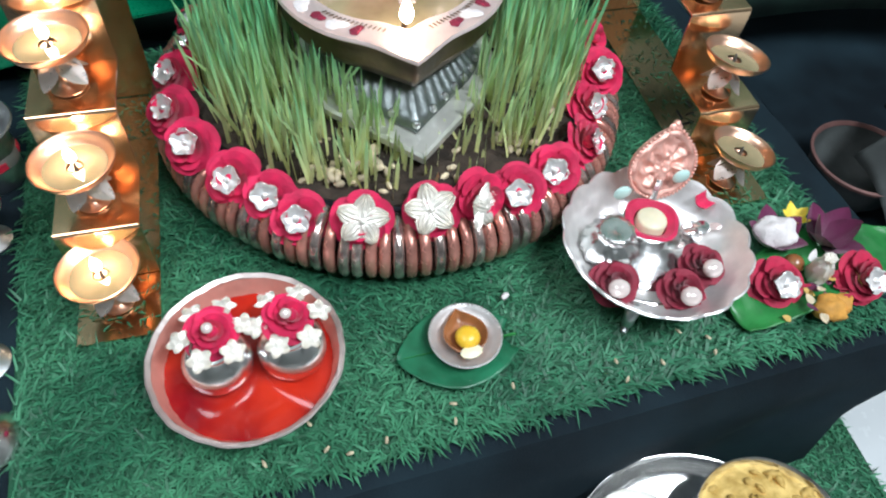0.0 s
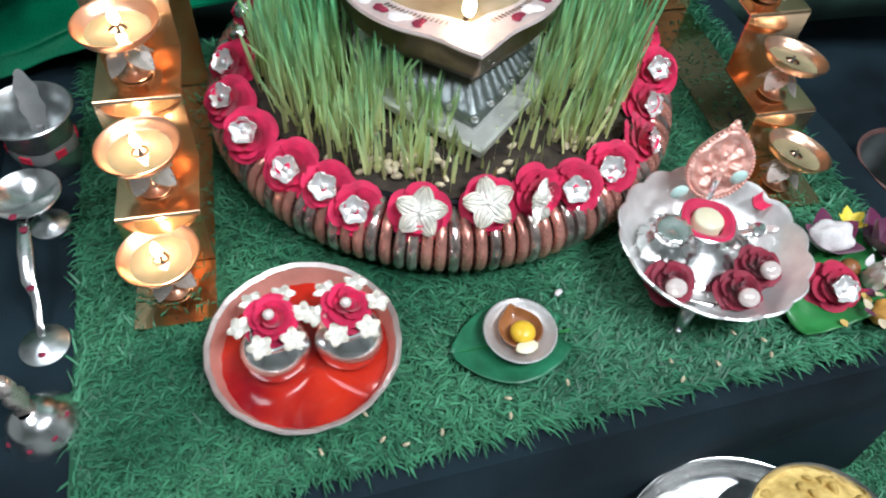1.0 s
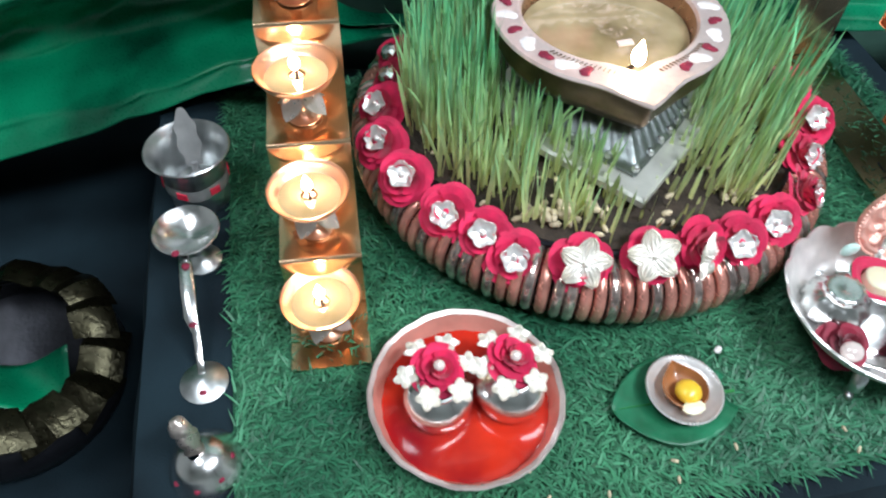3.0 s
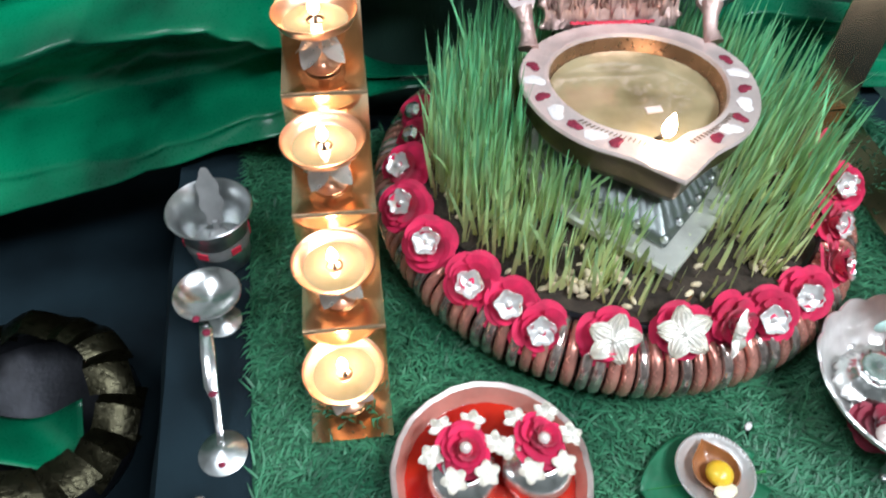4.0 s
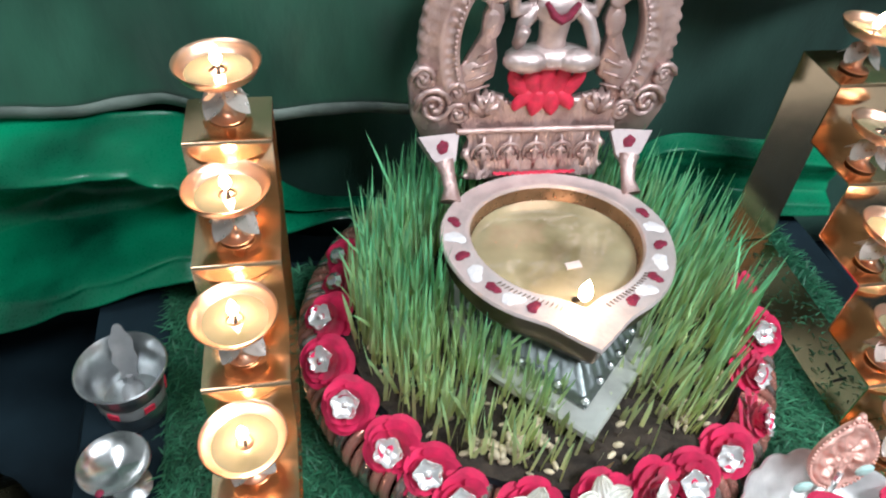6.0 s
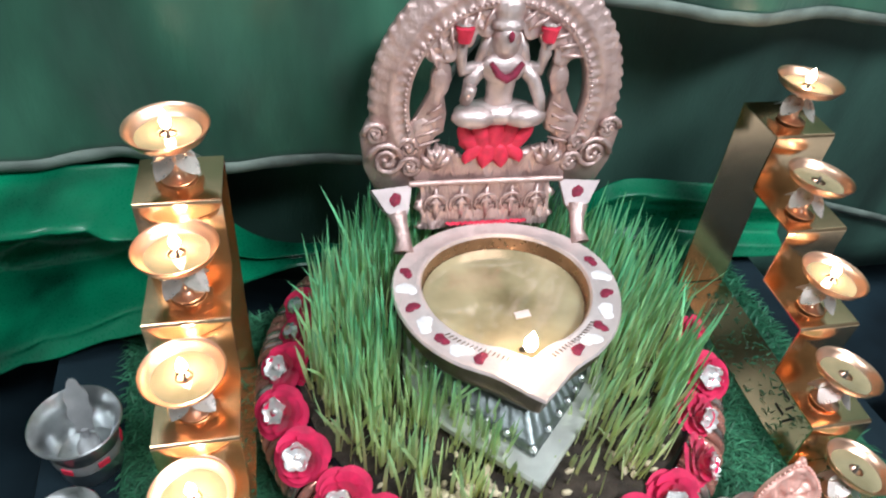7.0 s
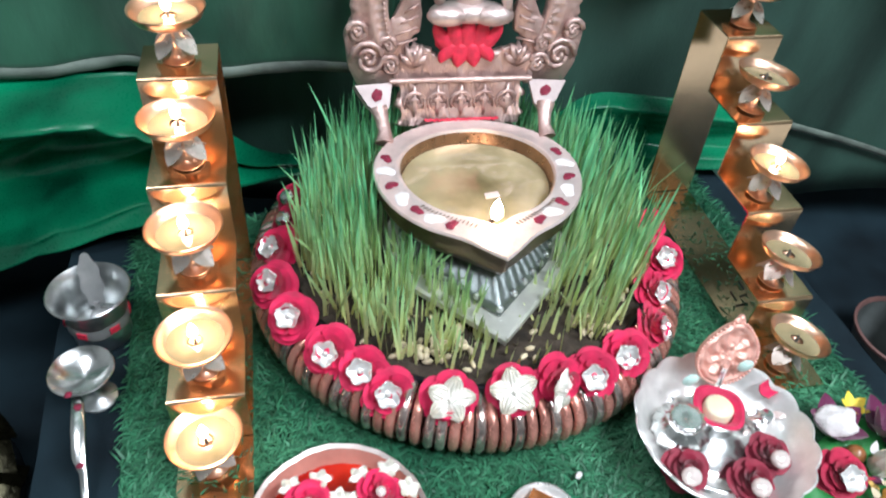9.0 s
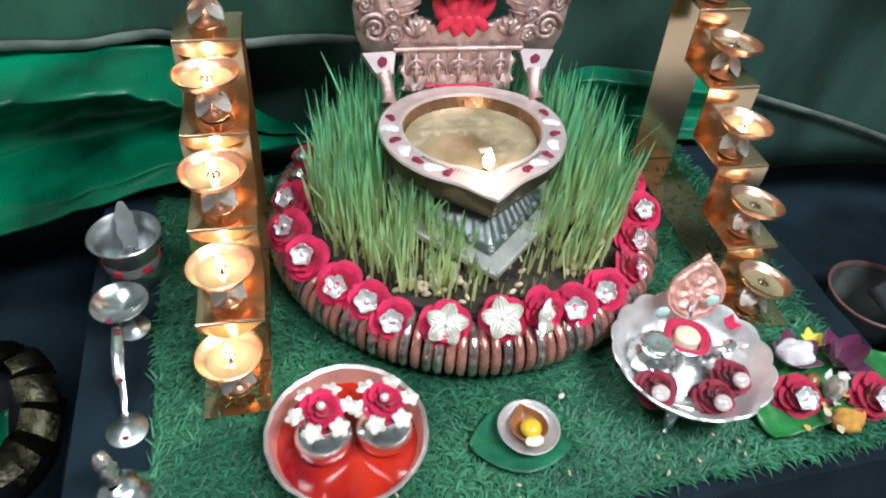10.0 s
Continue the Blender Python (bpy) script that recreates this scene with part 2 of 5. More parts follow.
# ---- shape helpers ----
class Geo:
    """A list of points and faces that grows piece by piece."""

    def __init__(self):
        self.v, self.f = [], []

    def add(self, pts, faces, m=None):
        k = len(self.v)
        self.v += [tuple(m @ Vector(p)) for p in pts] if m else [tuple(p) for p in pts]
        self.f += [tuple(k + i for i in q) for q in faces]
        return self

    def lathe(self, prof, n=32, m=None, wave=None, closed=False):
        """Turns (r, z) points round z. wave(angle, i) scales the radius and lifts the point."""
        pts, faces = [], []
        for i, (r, z) in enumerate(prof):
            for j in range(n):
                a = 2 * math.pi * j / n
                s, dz = wave(a, i) if wave else (1, 0)
                pts.append((r * s * math.cos(a), r * s * math.sin(a), z + dz))
        rows = len(prof)
        for i in range(rows - (0 if closed else 1)):
            for j in range(n):
                i2, j2 = (i + 1) % rows, (j + 1) % n
                faces.append((i * n + j, i * n + j2, i2 * n + j2, i2 * n + j))
        return self.add(pts, faces, m)

    def tube(self, path, radius, n=8, m=None, closed=False, flat=1.0):
        """A round bar along a path; radius may be a list."""
        path = [Vector(p) for p in path]
        k = len(path)
        rad = radius if isinstance(radius, (list, tuple)) else [radius] * k
        pts, faces = [], []
        up = Vector((0, 0, 1))
        for i, p in enumerate(path):
            d = (path[(i + 1) % k] - path[i - 1]) if closed else (path[min(i + 1, k - 1)] - path[max(i - 1, 0)])
            d.normalize()
            side = d.cross(up)
            side = side.normalized() if side.length > 0.05 else Vector((1, 0, 0))
            top = side.cross(d)
            for j in range(n):
                a = 2 * math.pi * j / n
                pts.append(p + side * (rad[i] * math.cos(a)) + top * (rad[i] * flat * math.sin(a)))
        for i in range(k - (0 if closed else 1)):
            for j in range(n):
                i2, j2 = (i + 1) % k, (j + 1) % n
                faces.append((i * n + j, i * n + j2, i2 * n + j2, i2 * n + j))
        if not closed:
            faces += [tuple(range(n))[::-1], tuple(range((k - 1) * n, k * n))]
        return self.add(pts, faces, m)

    def slab(self, outline, z0, z1, m=None, bevel=0.0):
        """A plate with that outline in x and y, its upper edge drawn in by the bevel."""
        n = len(outline)
        cx, cy = sum(p[0] for p in outline) / n, sum(p[1] for p in outline) / n

        def inner(p):
            d = math.hypot(p[0] - cx, p[1] - cy) or 1
            s = 1 - bevel / d
            return (cx + (p[0] - cx) * s, cy + (p[1] - cy) * s)
        pts = [(x, y, z0) for x, y in outline] + [(x, y, z1 - bevel) for x, y in outline] + [(*inner(p), z1) for p in outline]
        faces = [tuple(range(n))[::-1], tuple(range(2 * n, 3 * n))]
        for k in (0, n):
            faces += [(k + i, k + (i + 1) % n, k + n + (i + 1) % n, k + n + i) for i in range(n)]
        return self.add(pts, faces, m)

    def ball(self, r, m=None, n=12, sq=(1, 1, 1)):
        prof = [(max(r * math.sin(math.pi * i / (n // 2)), 1e-5), -r * math.cos(math.pi * i / (n // 2))) for i in range(n // 2 + 1)]
        s = Matrix.Diagonal((*sq, 1))
        return self.lathe(prof, n, (m @ s) if m else s)

    def sheet(self, fn, nu, nv, m=None, thick=0.0):
        """A grid of fn(u, v) with u and v from 0 to 1, given a back when thick."""
        pts = [Vector(fn(i / nu, j / nv)) for j in range(nv + 1) for i in range(nu + 1)]
        w = nu + 1
        faces = [(j * w + i, j * w + i + 1, (j + 1) * w + i + 1, (j + 1) * w + i) for j in range(nv) for i in range(nu)]
        if thick:
            k = len(pts)
            norm = []
            for j in range(nv + 1):
                for i in range(nu + 1):
                    a = pts[j * w + min(i + 1, nu)] - pts[j * w + max(i - 1, 0)]
                    b = pts[min(j + 1, nv) * w + i] - pts[max(j - 1, 0) * w + i]
                    norm.append(a.cross(b).normalized())
            pts = pts + [p - q * thick for p, q in zip(pts, norm)]
            faces += [tuple(k + i for i in q[::-1]) for q in faces]
            ring = [i for i in range(w)] + [j * w + nu for j in range(1, nv + 1)] + [nv * w + i for i in range(nu - 1, -1, -1)] + [j * w for j in range(nv - 1, 0, -1)]
            n = len(ring)
            faces += [(ring[i], k + ring[i], k + ring[(i + 1) % n], ring[(i + 1) % n]) for i in range(n)]
        return self.add(pts, faces, m)

    def mesh(self, name, material, sharp=40):
        me = bpy.data.meshes.new(name)
        me.from_pydata(self.v, [], self.f)
        me.materials.append(material)
        me.polygons.foreach_set("use_smooth", [True] * len(me.polygons))
        if sharp:
            me.set_sharp_from_angle(angle=radians(sharp))
        me.update()
        return me


def part(name, geo, material, parent, label="", m=None, sharp=40):
    """One mesh object under a thing or under a part."""
    ob = new(name, geo if isinstance(geo, bpy.types.Mesh) else geo.mesh(name, material, sharp))
    ob.parent = parent
    if m:
        ob.matrix_basis = m
    return tagged(ob, label)


def thing(name, m, label, category, group="", kind=""):
    """The Empty at a thing's base."""
    ob = new(name)
    ob.empty_display_size = 0.01
    ob.matrix_basis = m
    return tagged(ob, label, category, group, kind)


def solid(name, geo, material, m, label, category, group="", kind="", sharp=40):
    """A thing of one mesh."""
    ob = new(name, geo.mesh(name, material, sharp))
    ob.matrix_basis = m
    return tagged(ob, label, category, group, kind)


rnd = random.Random(7)
I4 = Matrix.Identity(4)


def box(x0, x1, y0, y1, z0, z1):
    return Geo().slab([(x0, y0), (x1, y0), (x1, y1), (x0, y1)], z0, z1)


# ---- the room ----
FLOOR_Z = -0.2
solid("floor", box(-2.2, 2.2, -2.6, 1.2, FLOOR_Z - 0.1, FLOOR_Z), FLOOR_TILE, I4, "pale white tiled floor of the room", "floor", kind="structure")
solid("ceiling", box(-2.2, 2.2, -2.6, 1.2, 2.3, 2.4), PLASTER, I4, "plain off-white ceiling", "ceiling", kind="structure")
solid("wall_north", box(-2.2, 2.2, 1.2, 1.3, FLOOR_Z, 2.3), PLASTER, I4, "plain wall behind the curtains", "wall", kind="structure")
solid("wall_south", box(-2.2, 2.2, -2.7, -2.6, FLOOR_Z, 2.3), PLASTER, I4, "plain off-white wall", "wall", kind="structure")
solid("wall_west", box(-2.3, -2.2, -2.6, 1.2, FLOOR_Z, 2.3), PLASTER, I4, "plain off-white wall", "wall", kind="structure")
solid("wall_east", box(2.2, 2.3, -2.6, 1.2, FLOOR_Z, 2.3), PLASTER, I4, "plain off-white wall", "wall", kind="structure")

# ---- the altar table under its black cloth, and the turf mat ----
TABLE = pose(0.075, -0.300, 0, 0, 0, 7)
TX0, TX1, TY1 = -0.42, 0.345, 0.50


def build_table():
    t = thing("altar_table", TABLE @ pose(0, 0, FLOOR_Z), "low altar table covered with a black cloth", "table")
    cloth = Geo()
    cx, cy, hx, hy = (TX0 + TX1) / 2, TY1 / 2, (TX1 - TX0) / 2, TY1 / 2
    H = -FLOOR_Z - 0.006

    def rim(u):
        a = (u % 1.0) * 4
        k, f = int(a), a - int(a)
        c = [(-1, -1), (1, -1), (1, 1), (-1, 1)]
        (x0, y0), (x1, y1) = c[k], c[(k + 1) % 4]
        return x0 + (x1 - x0) * f, y0 + (y1 - y0) * f

    def side(u, v):
        x, y = rim(u)
        wob = 0.010 * math.sin(u * 55) + 0.007 * math.sin(u * 131 + 1) + 0.012 * math.sin(u * 23)
        out = (0.012 * min(1, v * 6) + 0.008 * v) + wob * v * 0.8
        z = H * (1 - v) - 0.004 * math.sin(min(1, v * 6) * math.pi / 2) + 0.001
        k = min(1, max(0, (v - 0.15) / 0.35)) * max(0, x)
        return (cx + x * (hx - 0.006 + out) - 0.075 * k * k * (3 - 2 * k), cy + y * (hy - 0.006 + out), max(z, 0.002))
    cloth.sheet(side, 240, 14, thick=0.0)
    n = 60
    cloth.sheet(lambda u, v: (cx + (2 * u - 1) * (hx - 0.006), cy + (2 * v - 1) * (hy - 0.006), H + 0.001 + 0.0012 * math.sin(u * 23 + v * 9) * math.sin(v * 31)), n, n)
    part("table_cloth", cloth, BLACK_CLOTH, t, "creased black cloth hanging to the floor", sharp=60)
    part("tabletop", box(TX0 + 0.02, TX1 - 0.02, 0.02, TY1 - 0.02, H - 0.03, H - 0.006), DARK_METAL, t)
    for lx in (TX0 + 0.05, TX1 - 0.12):
        for ly in (0.05, TY1 - 0.05):
            part("leg", box(lx - 0.02, lx + 0.02, ly - 0.02, ly + 0.02, 0, H - 0.03), DARK_METAL, t)


def turf(name, m, x0, x1, y0, y1, count, long, label, seed):
    rng = np.random.default_rng(seed)
    t = thing(name, m, label, "turf mat", kind="stuff")
    edge = Geo()
    nx, ny = 40, 40
    edge.sheet(lambda u, v: (x0 + (x1 - x0) * u, y0 + (y1 - y0) * v, -0.0025), nx, ny, thick=0.003)
    part("mat_backing", edge, TURF_BASE, t)
    x, y = rng.uniform(x0, x1, count), rng.uniform(y0, y1, count)
    a, ln = -0.9 + 0.9 * np.sin(14 * x + 5 * y) + 0.5 * np.sin(31 * y - 9 * x) + rng.normal(0, 1.0, count), long * rng.uniform(0.5, 1.2, count)
    el, w = rng.uniform(0.08, 0.60, count), rng.uniform(0.00045, 0.0010, count)
    dx, dy, dz = np.cos(a) * np.cos(el) * ln, np.sin(a) * np.cos(el) * ln, np.sin(el) * ln
    px, py = -np.sin(a) * w, np.cos(a) * w
    z0 = np.full(count, -0.003)
    bend = rng.uniform(0.1, 0.5, count)
    rows = [np.stack([x - px, y - py, z0], 1), np.stack([x + px, y + py, z0], 1),
            np.stack([x + dx * 0.55 + px, y + dy * 0.55 + py, z0 + dz * 0.7], 1), np.stack([x + dx * 0.55 - px, y + dy * 0.55 - py, z0 + dz * 0.7], 1),
            np.stack([x + dx, y + dy, z0 + dz * (1 - bend * 0.6)], 1)]
    v = np.stack(rows, 1).reshape(-1, 3)
    g = Geo()
    g.v = [tuple(p) for p in v.tolist()]
    for i in range(count):
        k = 5 * i
        g.f.append((k, k + 1, k + 2, k + 3))
        g.f.append((k + 3, k + 2, k + 4))
    tagged(part("turf_blades", g, TURF, t, sharp=0), kind="stuff")


build_table()
turf("turf_mat", TABLE, -0.35, 0.30, 0.022, 0.485, 60000, 0.0165, "green artificial turf mat with short plastic blades", 3)
turf("turf_mat", pose(0.56, -0.34, FLOOR_Z + 0.004, 0, 0, 3), -0.30, -0.128, -0.20, 0.112, 6000, 0.012, "green artificial turf mat lying on the floor", 4)


for fx0, fx1, fy0 in ((-2.0, -0.36, -1.2), (0.40, 0.52, -0.20), (0.524, 2.0, -0.48), (-0.356, 0.396, 0.24)):
    fc = Geo().sheet(lambda u, v: (fx0 + (fx1 - fx0) * u, fy0 + (0.60 - fy0) * v, FLOOR_Z + 0.004 + 0.003 * math.sin(u * 37 + v * 11) * math.sin(v * 23)), 60, 50, thick=0.002)
    solid("floor_cloth", fc, BLACK_CLOTH, I4, "dark cloth spread over the floor beside the table", "cloth", "floor cloths", sharp=0)


# ---- curtains ----
def cloth_sheet(name, material, label, f, nu, nv, thick=0.002):
    return solid(name, Geo().sheet(f, nu, nv, thick=thick), material, I4, label, "curtain", sharp=0)


def wavy(x, z):
    return 0.014 * math.sin(x * 15 + 1.5 * math.sin(z * 5)) + 0.007 * math.sin(x * 37 + z * 9) + 0.022 * noise.noise((x * 4, z * 3, 2.0)) + 0.010 * noise.noise((x * 11 + z * 6, z * 4, 5.0)) + 0.0035 * noise.noise((x * 34 - z * 20, z * 9, 8.0))


def hem_z(x):
    """The lower edge of the upper curtain: low to one side, high to the other."""
    k = min(1, max(0, (x + 0.10) / 0.16))
    k = k * k * (3 - 2 * k)
    return (0.153 + 0.06 * x + 0.004 * math.sin(x * 19)) * (1 - k) + (0.308 - 0.08 * x) * k


def upper(u, v):
    x = -1.1 + 2.2 * u
    z0 = hem_z(x)
    z = z0 + (1.25 - z0) * v
    return (x, 0.222 + wavy(x, z), z)


def border(u, v):
    x = -1.1 + 2.2 * u
    z = hem_z(x) + 0.001 + 0.0115 * v + 0.001 * noise.noise((x * 20, 0, 1))
    return (x, 0.2195 + wavy(x, z), z)


def fold_profile(w):
    """How far the bunched cloth stands out, from its bottom (0) to its top (1): a wide lower swell, a tuck and a narrow upper roll."""
    knots = ((0.0, 1.0), (0.12, 1.0), (0.26, 0.80), (0.38, 0.16), (0.50, 0.06), (0.70, 0.24), (0.90, 0.56), (0.95, 0.42), (1.0, 0.0))
    w = min(0.999, max(0, w))
    for (a, ya), (b, yb) in zip(knots, knots[1:]):
        if w < b:
            k = (w - a) / (b - a)
            return ya + (yb - ya) * k * k * (3 - 2 * k)


def drape(u, v):
    x = -0.85 + 1.23 * u
    top = 0.148 + 0.06 * x if x < -0.15 else 0.139 - 0.11 * (x + 0.15)
    top -= 0.120 * math.exp(-((x + 0.07) / 0.20) ** 6)
    left = min(1, max(0, (-0.17 - x) / 0.14))
    left = left * left * (3 - 2 * left)
    right = min(1, max(0, (x - 0.16) / 0.10))
    low = max(-0.060 + 0.38 * (x + 0.52), FLOOR_Z + 0.015) * left + 0.002 * (1 - left)
    z = low + (top - low) * v
    s = math.sin(min(1, v / 0.14) * math.pi / 2) * min(1, (1 - v) / 0.10)
    p, q = 0.8 * x + 0.6 * z, 0.8 * z - 0.6 * x
    w = v + 0.10 * noise.noise((p * 4, q * 3, 7.0))
    roll = fold_profile(w)
    c, d2 = noise.noise((p * 3.0, q * 17, 11.0)), noise.noise((p * 6, q * 40, 3.0))
    y = 0.236 - ((0.012 + 0.125 * left + 0.018 * right) * roll + 0.008) * s
    y += (0.040 * (0.22 - abs(c)) + 0.013 * (0.2 - abs(d2))) * s * (0.15 + 0.85 * left)
    return (x, y, z)


def back_cloth(u, v):
    x, z = -1.4 + 2.8 * u, -0.125 + 0.02 * math.sin(3 * u) + 1.5 * v
    k = min(1, max(0, (0.16 - x) / 0.16))
    return (x, 0.285 + 0.03 * k * k * (3 - 2 * k) + 0.02 * math.sin(x * 11) + 0.02 * noise.noise((x * 3, z * 2, 9.0)), z)


cur = cloth_sheet("curtain", SATIN, "dark green satin curtain hanging behind the altar", upper, 220, 60)
part("border_band", Geo().sheet(border, 220, 2, thick=0.0015), BORDER, cur, "greyish woven border along the hem", sharp=0)
cloth_sheet("satin_drape", EMERALD, "emerald satin cloth with sheen patches in its colour, bunched behind the table", drape, 300, 90)
back = cloth_sheet("backdrop_cloth", DARK_CLOTH, "dark green cloth hanging at the very back", back_cloth, 120, 30)


def low_border(u, v):
    x = 0.42 + 0.58 * u
    z = 0.040 - 0.345 * (x - 0.42) + 0.010 * v
    return (x, 0.276 + 0.02 * math.sin(x * 11) + 0.02 * noise.noise((x * 3, z * 2, 9.0)), z)


part("border_band", Geo().sheet(low_border, 60, 2, thick=0.001), BORDER, back, "pale border sloping down to one side", sharp=0)
cloth_sheet("floor_drape", BLACK_CLOTH, "black cloth hanging down to the floor behind", lambda u, v: (-1.4 + 2.8 * u, 0.520 + 0.012 * math.sin(19 * u + 1), FLOOR_Z + 0.004 + 0.16 * v), 90, 4)


# ---- stepped brass stands with their oil lamp cups ----
STAND_W, SHEET = 0.057, 0.0014


def rounded(path, r=0.0022):
    out = [path[0]]
    for a, b, c in zip(path, path[1:], path[2:]):
        a, b, c = Vector(a), Vector(b), Vector(c)
        p, q = b + (a - b).normalized() * r, b + (c - b).normalized() * r
        for k in range(4):
            f = k / 3
            out.append(tuple((p * (1 - f) + b * f) * (1 - f) + (b * (1 - f) + q * f) * f))
    return out + [path[-1]]


def strip(geo, path, w, t):
    pts = [Vector(p) for p in rounded(path)]
    n = len(pts)
    v, f = [], []
    for i, p in enumerate(pts):
        d = (pts[min(i + 1, n - 1)] - pts[max(i - 1, 0)]).normalized()
        o = Vector((-d.y, d.x)) * t / 2
        for x in (0, w):
            for s in (1, -1):
                q = p + o * s
                v.append((x, q.x, q.y))
    for i in range(n - 1):
        a, b = 4 * i, 4 * i + 4
        f += [(a, a + 2, b + 2, b), (a + 1, b + 1, b + 3, a + 3), (a, b, b + 1, a + 1), (a + 2, a + 3, b + 3, b + 2)]
    f += [(0, 1, 3, 2), (4 * n - 4, 4 * n - 2, 4 * n - 1, 4 * n - 3)]
    geo.add(v, f)


def build_stand(m, label, STEP, RISE):
    t = thing("step_stand", m, label, "lamp stand", "stepped lamp stands")
    g = Geo()
    strip(g, [(0, 0.0022), (2 * STEP, 0.0022), (5 * STEP - 0.017, 0.0022)], STAND_W, SHEET)
    part("base_strip", g, BRASS, t, sharp=35)
    for k in range(1, 5):
        g = Geo()
        strip(g, [(k * STEP, (k - 1) * RISE + (0.004 if k == 1 else 0.0008)), (k * STEP, k * RISE), ((k + 1) * STEP - (0.004 if k == 4 else -0.0006), k * RISE)], STAND_W, SHEET)
        part("step", g, BRASS, t, sharp=35)
    g = Geo()
    strip(g, [(5 * STEP - 0.0035, 4 * RISE), (5 * STEP - 0.009, 2 * RISE), (5 * STEP - 0.015, 0.003)], STAND_W, SHEET)
    part("back_leg", g, BRASS, t, sharp=35)
    return t


LEFT_STAND = pose(-0.2500, -0.181, 0, 0, 0, 4.0)
RIGHT_STAND = pose(0.2605, -0.1166, 0, 0, 0, 3.8)
build_stand(LEFT_STAND, "shiny brass stand bent into five steps holding lit lamp cups", 0.0552, 0.0582)
rs = build_stand(RIGHT_STAND, "shiny brass stepped stand with a black mark on its base strip", 0.0605, 0.0565)
ink = Geo()
for k, (x, y, w, h) in enumerate(((0.020, 0.100, 0.015, 0.0022), (0.024, 0.107, 0.0022, 0.013), (0.031, 0.112, 0.010, 0.002), (0.040, 0.121, 0.0022, 0.012))):
    ink.slab([(x, y), (x + w, y + 0.002), (x + w, y + h + 0.002), (x, y + h)], 0.003, 0.0034)
part("ink_mark", ink, BLACK_INK, rs, "black hand-drawn marks")


def leaf_shape(length, width, cup=0.3, n=8, m=8, tip=1.0, fold=0.0, base=0.15):
    """A petal or leaf along +y, cupped upwards."""
    def f(u, v):
        w = width * (math.sin(math.pi * min(1, base + (1 - base) * v ** tip)) ** 0.75) * 0.5
        s = 2 * u - 1
        return (s * w, v * length, cup * length * v * v + fold * abs(s) * w)
    return lambda geo, mm: geo.sheet(f, n, m, mm)


def flame_geo(h, r):
    g = Geo()
    g.lathe([(max(1e-5, r * math.sin(math.pi * (k / 10) ** 0.7) ** 1.1), h * k / 10) for k in range(11)], 10)
    return g


CUP_BOWL = Geo().lathe([(0.0035, 0.0328), (0.0125, 0.0333), (0.0200, 0.0350), (0.0245, 0.0385), (0.0268, 0.0432), (0.0283, 0.0457), (0.0282, 0.0466), (0.0272, 0.0463), (0.0255, 0.0436), (0.0232, 0.0400), (0.0185, 0.0372), (0.010, 0.0358), (0.0070, 0.0366), (0.0060, 0.0367), (0.0055, 0.0357), (0.0001, 0.0350)], 44).mesh("bowl", COPPER, 60)
CUP_STEM = Geo().lathe([(0.0001, 0.001), (0.0120, 0.001), (0.0122, 0.0022), (0.0070, 0.0036), (0.0042, 0.0075), (0.0036, 0.013), (0.0046, 0.0155), (0.0036, 0.018), (0.0036, 0.027), (0.0046, 0.0300), (0.0042, 0.0325), (0.0062, 0.0338)], 20).mesh("stem", COPPER, 60)
pg = Geo()
leaf_shape(0.0235, 0.0180, 0.12, 8, 8, 0.8, 0.06)(pg, I4)
PETAL = pg.mesh("petal", PETAL_METAL, 0)
CUP_WICK = Geo().tube([(0, 0.0, 0.0352), (0.0004, 0.001, 0.0415), (0, 0.002, 0.0438)], [0.0016, 0.0013, 0.0007], 7).mesh("wick", WICK)
CUP_OIL = Geo().lathe([(0.0215, 0.0389), (0.0120, 0.0390), (0.0060, 0.0391)], 30).mesh("oil", OIL)
CUP_FLAME = flame_geo(0.0165, 0.0036).mesh("flame", FLAME, 0)


def build_cup(m, lit, turn, label):
    t = thing("lamp_cup", m, label, "oil lamp", "lamp cups on the stands")
    part("bowl", CUP_BOWL, None, t)
    part("stem", CUP_STEM, None, t)
    for a in (132, 228, 300, 60, 0):
        part("petal", PETAL, None, t, m=pose(0, 0, 0.0270, 0, 0, turn + a) @ pose(0, 0.0035, 0, -56))
    part("wick", CUP_WICK, None, t)
    part("oil", CUP_OIL, None, t)
    if lit:
        part("flame", CUP_FLAME, None, t, "small bright burning flame", m=pose(0, 0.002, 0.0415))


for stand, lit in ((LEFT_STAND, (0, 1, 2, 3, 4)), (RIGHT_STAND, (2, 4))):
    for k in range(5):
        on = k in lit
        right = stand is RIGHT_STAND
        lean, st, rise = (10, 0.0605, 0.0565) if right else (-2, 0.0552, 0.0582)
        m = stand @ pose(STAND_W / 2 + rnd.uniform(-0.002, 0.002) + (-0.003 if right else 0), st * (k + 0.5) + (-0.007 if right else 0) + (0.004 if k == 0 else 0), rise * k + (0.003 if k == 0 else 0.0008))
        m = m @ pose(0, 0, 0, rnd.uniform(-2, 2) - (8 - 1.3 * k if right else 0), lean - (1.8 * k if right else 0), (-26 if right else 16) + rnd.uniform(-9, 9)) @ Matrix.Diagonal((1, 1, 0.86 if right else 0.93, 1))
        build_cup(m, on, 0, "copper oil lamp cup with petals, burning, on a brass step" if on else "copper oil lamp cup with petals, unlit, on a brass step")


